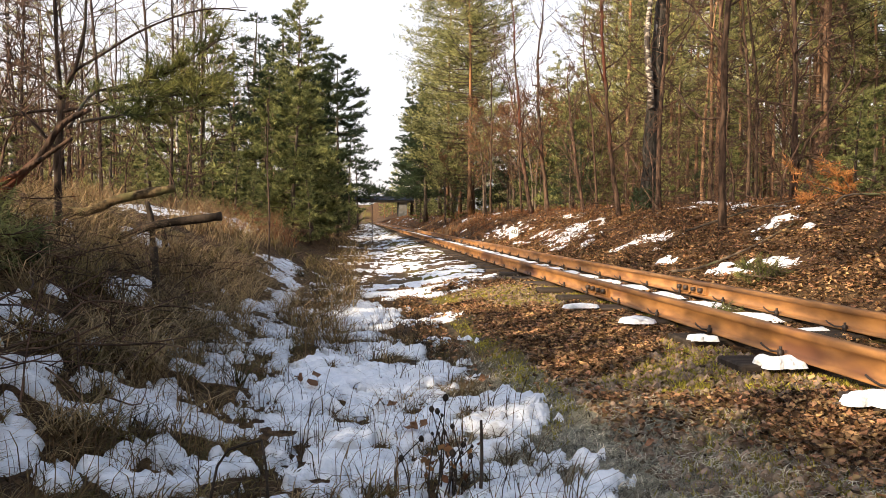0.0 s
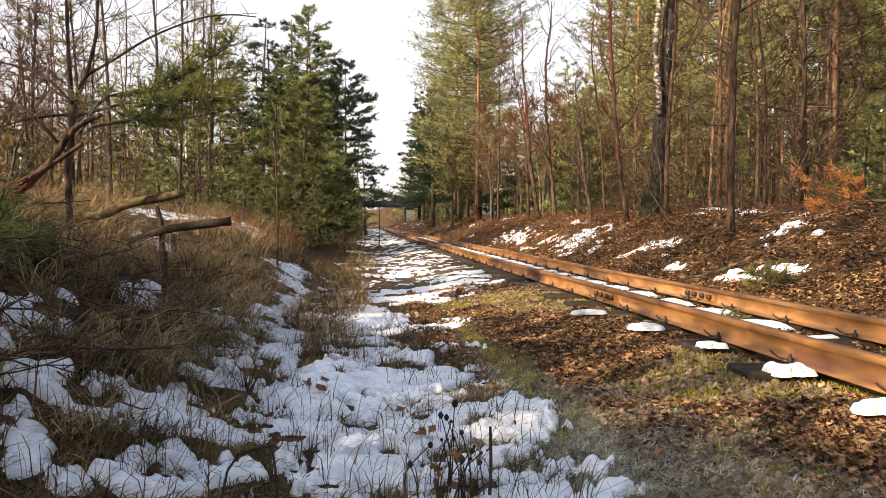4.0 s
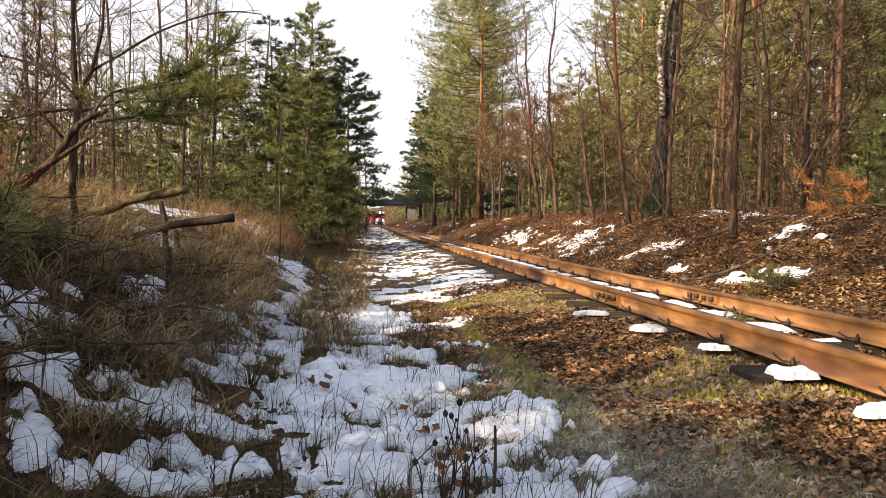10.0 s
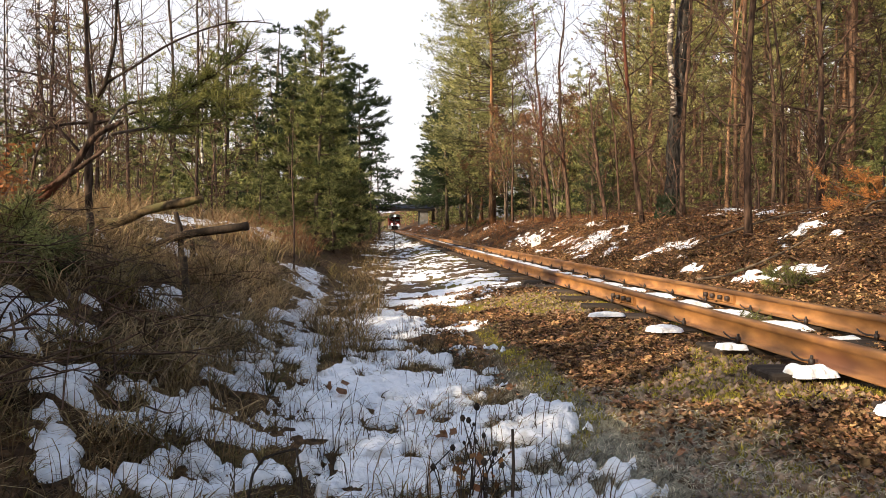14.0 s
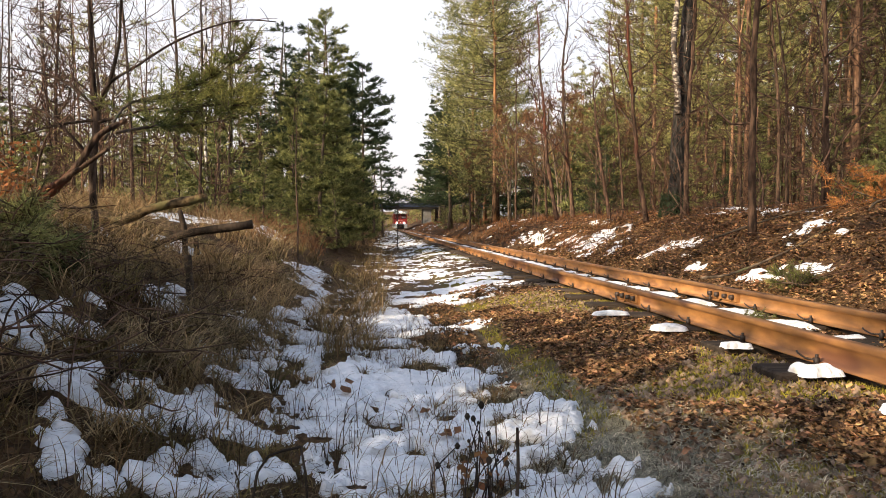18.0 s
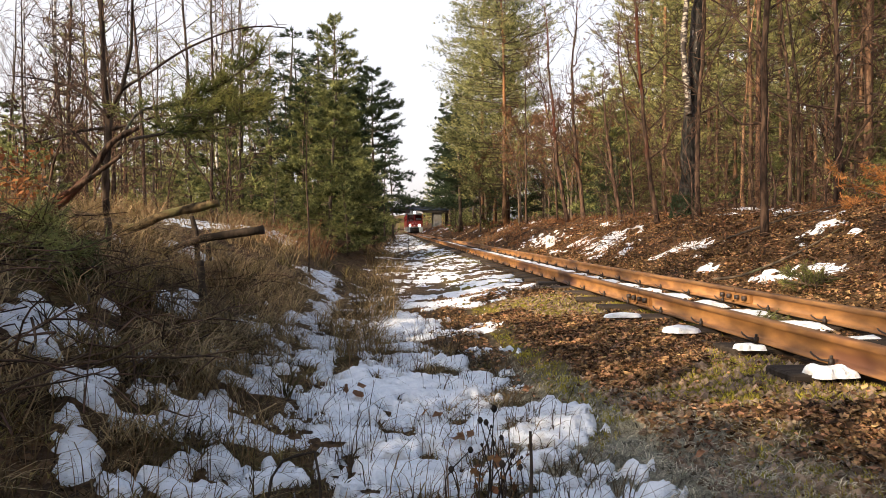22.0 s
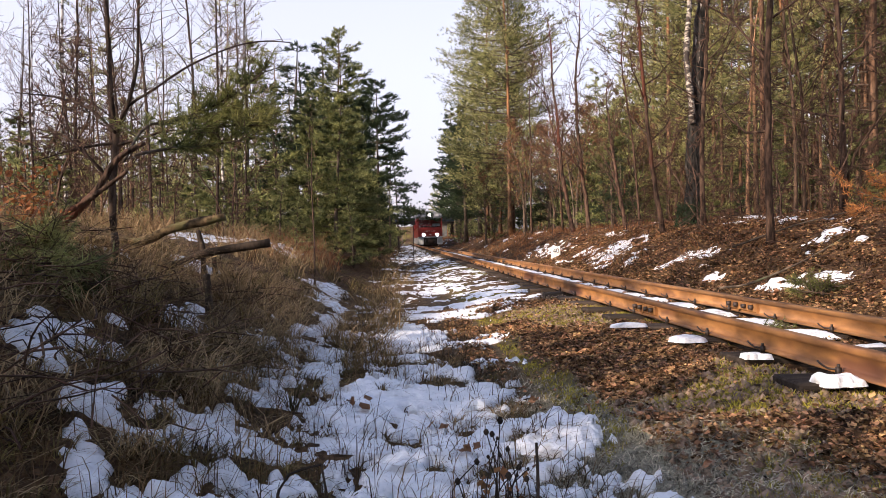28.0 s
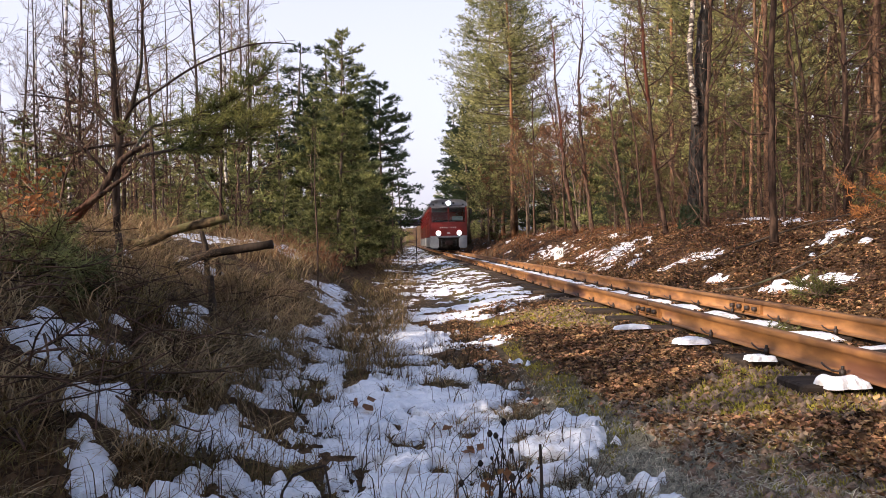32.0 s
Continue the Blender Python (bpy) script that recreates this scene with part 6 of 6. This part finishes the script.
def brushwood():
    """Dead twigs heaped on the left bank and strewn on the right one."""
    r = np.random.default_rng(303)
    acc = Acc()
    for n, x0, x1, y0, y1, h, ln in ((230, -2.2, -0.9, 2.8, 4.4, 0.2, 0.4), (90, -2.4, -0.9, 4.4, 5.8, 0.10, 0.4), (260, -1.7, -0.7, 1.6, 3.4, 0.16, 0.35), (520, 2.8, 5.2, 4.5, 10, 0.08, 0.4), (420, 3.0, 7.0, 8, 18, 0.25, 0.7), (10, -0.9, 0.3, 1.5, 3.6, 0.02, 0.15)):
        for k in range(n):
            x, y = r.uniform(x0, x1), r.uniform(y0, y1)
            p = np.array([x, y, float(ground_z(x, y)) + r.uniform(0, h)])
            d = unit(np.array([r.normal(), r.normal(), r.normal(0, 0.35 if h < 0.2 else 0.5)])) * ln * r.uniform(0.3, 1.0)
            m = p + d * 0.5 + r.normal(0, 0.06, 3) * ln
            e = p + d
            for q in (m, e):
                q[2] = max(q[2], float(ground_z(q[0], q[1])) + 0.004)
            w = r.uniform(0.0016, 0.0045) * (1.6 if ln > 0.6 else 1)
            tube(acc, curve([p, m, e], 6), np.linspace(w, w * 0.45, 6), 4, False)
    tagged(part("brushwood", acc, M_DARK_TWIG), "tangled dead twigs and brushwood on the banks", "twigs", kind="stuff")


brushwood()


def dead_stalks():
    """Withered flower stalks with dark seed heads in the snow."""
    r = np.random.default_rng(404)
    t = thing("withered_plant", "withered weed with dark seed heads standing in the snow", "plant", gz(0.2, 1.72, 0))
    st, hd = Acc(), Acc()
    for k in range(16):
        x, y = r.normal(0, 0.05), r.normal(0, 0.03)
        h = r.uniform(0.1, 0.24)
        top = np.array([x + r.normal(0, 0.03), y + r.normal(0, 0.03), h])
        tube(st, curve([(x, y, -0.01), (x + r.normal(0, 0.01), y, h * 0.5), top], 7), np.linspace(0.0022, 0.0012, 7), 4, False)
        s = r.uniform(0.004, 0.009)
        tube(hd, [top - [0, 0, s], top, top + [0, 0, s]], [s * 0.5, s, s * 0.4], 6)
    tube(st, curve([(0.075, -0.05, -0.01), (0.08, -0.05, 0.1), (0.078, -0.05, 0.2)], 7), np.linspace(0.005, 0.0035, 7), 5)
    tagged(part("stalkwork", st, M_DARK_WOOD, t), kind="stuff")
    tagged(part("seed_head", hd, M_DARK_WOOD, t), kind="stuff")
    dry = Acc()
    curled_leaves(dry, np.stack([r.normal(0, 0.035, 26), r.normal(0, 0.03, 26), r.uniform(0.04, 0.13, 26)], 1), r.uniform(0.012, 0.028, 26), r, 1.6)
    part("dry_foliage", dry, M_BRACKEN, t, "shrivelled red-brown leaves")
    big = Acc()
    for x, y, n, s in ((-0.22, 2.74, 3, 0.05), (0.1, 2.45, 2, 0.045), (0.17, 2.12, 4, 0.04), (-0.17, 2.7, 1, 0.06), (0.22, 1.95, 2, 0.035)):
        for k in range(n):
            px, py = x + r.normal(0, 0.03), y + r.normal(0, 0.03)
            a = Acc()
            curled_leaves(a, np.array([[0, 0, 0.0]]), np.array([s * r.uniform(0.8, 1.15)]), r, 1.2)
            ob = single("fallen_leaf", "curled red-brown leaf lying on snow", "leaf", a, M_OAK_LEAF, "leaves on the snow")
            ob.location = (px, py, float(ground_z(px, py)) + 0.042 + s * 0.15)
    bent = Acc()
    tube(bent, curve([(-0.32, 1.55, -0.14), (-0.30, 1.62, -0.02), (-0.22, 1.66, 0.0)], 6), 0.003, 5)
    tube(bent, curve([(-0.22, 1.66, 0.0), (-0.205, 1.62, -0.06), (-0.2, 1.6, -0.15)], 6), 0.003, 5)
    single("bent_twig", "thin bent dead twig sticking out of the snow", "twig", bent, M_DARK_WOOD)


dead_stalks()


# ---- small things by the track ----
def speed_board():
    t = thing("marker_stone", "small white marker stone with black figures on the bank", "marker stone", gz(3.09, 14.6, 0.02))
    body = part("stone", soft_box("stone", (-0.09, -0.05, 0), (0.09, 0.05, 0.27), 0.012), M_WHITE, t)
    cu = bpy.data.curves.new("figures", "FONT")
    cu.body, cu.size, cu.align_x, cu.extrude = "40", 0.13, "CENTER", 0.001
    tx = new("figures", cu)
    dg = bpy.context.evaluated_depsgraph_get()
    me = bpy.data.meshes.new_from_object(tx.evaluated_get(dg))
    bpy.data.objects.remove(tx)
    me.transform(pose(0, -0.052, 0.13, 90, 0, 0))
    me.materials.clear()
    part("figures", me, M_BLACK, t, "black figures 40")
    t.rotation_euler = (0, 0, radians(-8))


speed_board()


def far_markers():
    t = thing("signal_post", "thin dark post with a small plate beside the track", "post", gz(0.33, 20.0))
    a = Acc()
    tube(a, [(0, 0, 0), (0, 0, 1.22)], 0.012, 6)
    part("pole", a, M_IRON, t)
    part("plate", soft_box("plate", (-0.06, -0.02, 1.16), (0.06, 0.01, 1.28), 0.008), M_IRON, t)
    a = Acc()
    tube(a, curve([(-0.2, 18.6, -0.1), (-0.12, 18.6, 0.25), (0.05, 18.6, 0.52), (0.25, 18.6, 0.56)], 14), np.linspace(0.012, 0.008, 14), 5)
    single("bent_reed", "pale dry reed bent over in an arc", "plant", a, M_GRASS)
    t = thing("sheet_panel", "blue-grey sheet panel leaning among the trees", "panel", gz(10.0, 60.0))
    part("sheet", soft_box("sheet", (-0.55, -0.03, 0.4), (0.55, 0.03, 1.4), 0.02), M_FABRIC, t)
    for x in (-0.45, 0.45):
        part("leg", soft_box("leg", (x - 0.03, -0.02, 0), (x + 0.03, 0.02, 0.396), 0.005), M_IRON, t)
    t = thing("white_post", "short white boundary post among the trees", "post", gz(7.6, 60.0))
    part("shaft", soft_box("shaft", (-0.1, -0.1, 0), (0.1, 0.1, 0.6), 0.03), M_WHITE, t)


far_markers()


def sprigs():
    r = np.random.default_rng(505)
    t = thing("fir_sprig", "cut green conifer sprig lying beside the track", "branch", gz(2.85, 4.85, -0.02))
    nd, tw = Acc(), Acc()
    for k in range(6):
        e = np.array([r.uniform(-0.2, 0.2), r.uniform(-0.15, 0.15), r.uniform(0.03, 0.12)])
        spray(nd, tw, [(0, 0, 0), tuple(e * 0.5 + [0, 0, 0.03]), tuple(e)], r, 14, 0.035, 0.0035, 40, 0.8, 0.1)
    part("twigwork", tw, M_GREY_BARK, t)
    part("needles", nd, M_NEEDLE_NEAR, t)
    t = thing("fir_sprig", "small green sprig lying between the rails", "branch", (1.93, 3.75, -0.03))
    nd, tw = Acc(), Acc()
    spray(nd, tw, [(-0.1, 0, 0.02), (0, 0.02, 0.04), (0.12, 0.0, 0.03)], r, 16, 0.03, 0.003, 30, 0.8, 0.06)
    part("twigwork", tw, M_GREY_BARK, t)
    part("needles", nd, M_NEEDLE_NEAR, t)
    t = thing("dead_bough", "fallen pine bough with dead orange needles", "branch", (0, 0, 0))
    nd, tw = Acc(), Acc()
    for b in ([(5.1, 6.4, 0.45), (4.6, 6.4, 0.70), (4.2, 6.4, 0.84), (3.98, 6.4, 0.97)], [(4.9, 6.4, 0.55), (4.5, 6.5, 0.62), (4.15, 6.5, 0.68)], [(4.6, 6.4, 0.70), (4.4, 6.3, 0.88), (4.2, 6.3, 0.96)]):
        tube(tw, curve(b, 10), np.linspace(0.012, 0.004, 10), 5)
        spray(nd, tw, b, r, 30, 0.06, 0.006, 34, 0.75, 0.15)
    part("twigwork", tw, M_GREY_BARK, t)
    part("needles", nd, M_BROWN_NEEDLE, t, "dead orange needles")
    for k, pts in enumerate(([(2.6, 5.9, 0.07), (2.85, 5.9, 0.10), (3.3, 5.9, 0.27), (3.7, 5.9, 0.48)], [(4.7, 6.0, 0.72), (4.24, 6.0, 0.72), (4.09, 6.0, 0.6), (3.9, 6.0, 0.56)], [(3.4, 7.4, 0.38), (3.9, 7.0, 0.6), (4.5, 6.8, 0.75)])):
        single("fallen_branch", "bare dead branch lying on the bank", "branch", rough_bar(pts, 0.014, 0.006, 6, 14, 0.1, 60 + k), M_GREY_BARK, "fallen branches")
    t = thing("mossy_root", "green mossy foot of the old birch", "moss", gz(4.25, 10.85, 0))
    nd = Acc()
    n = 1500
    a, z = r.uniform(0, 6.3, n), r.uniform(0, 0.35, n)
    b = np.stack([0.16 + np.cos(a) * 0.2 * (1.2 - z), 0.12 + np.sin(a) * 0.2, z], 1)
    needles(nd, b, b + r.normal(0, 0.03, (n, 3)) + [0, -0.01, 0.03], 0.012)
    part("moss", nd, M_NEEDLE_DARK, t)


sprigs()


# ---- what moves ----
def motions():
    """The train comes on at four metres a second, out of a bend beyond the bridge."""
    def spot(y):
        past = max(0.0, y - 120.0)
        return TRACK_X - past * past / 80.0, math.degrees(math.atan(past / 40.0))

    def rows(back):
        out = []
        for k in range(33):
            y = 30.75 + 4.0 * (32 - k) + back
            x, turn = spot(y)
            out.append((float(k), pose(x, y, 0.1 + float(grade(y)), 0, 0, turn)))
        return out

    walk(RAILCAR, rows(0.0))
    for n, c in enumerate(COACHES):
        walk(c, rows(6.0 + 5.6 * n))


motions()
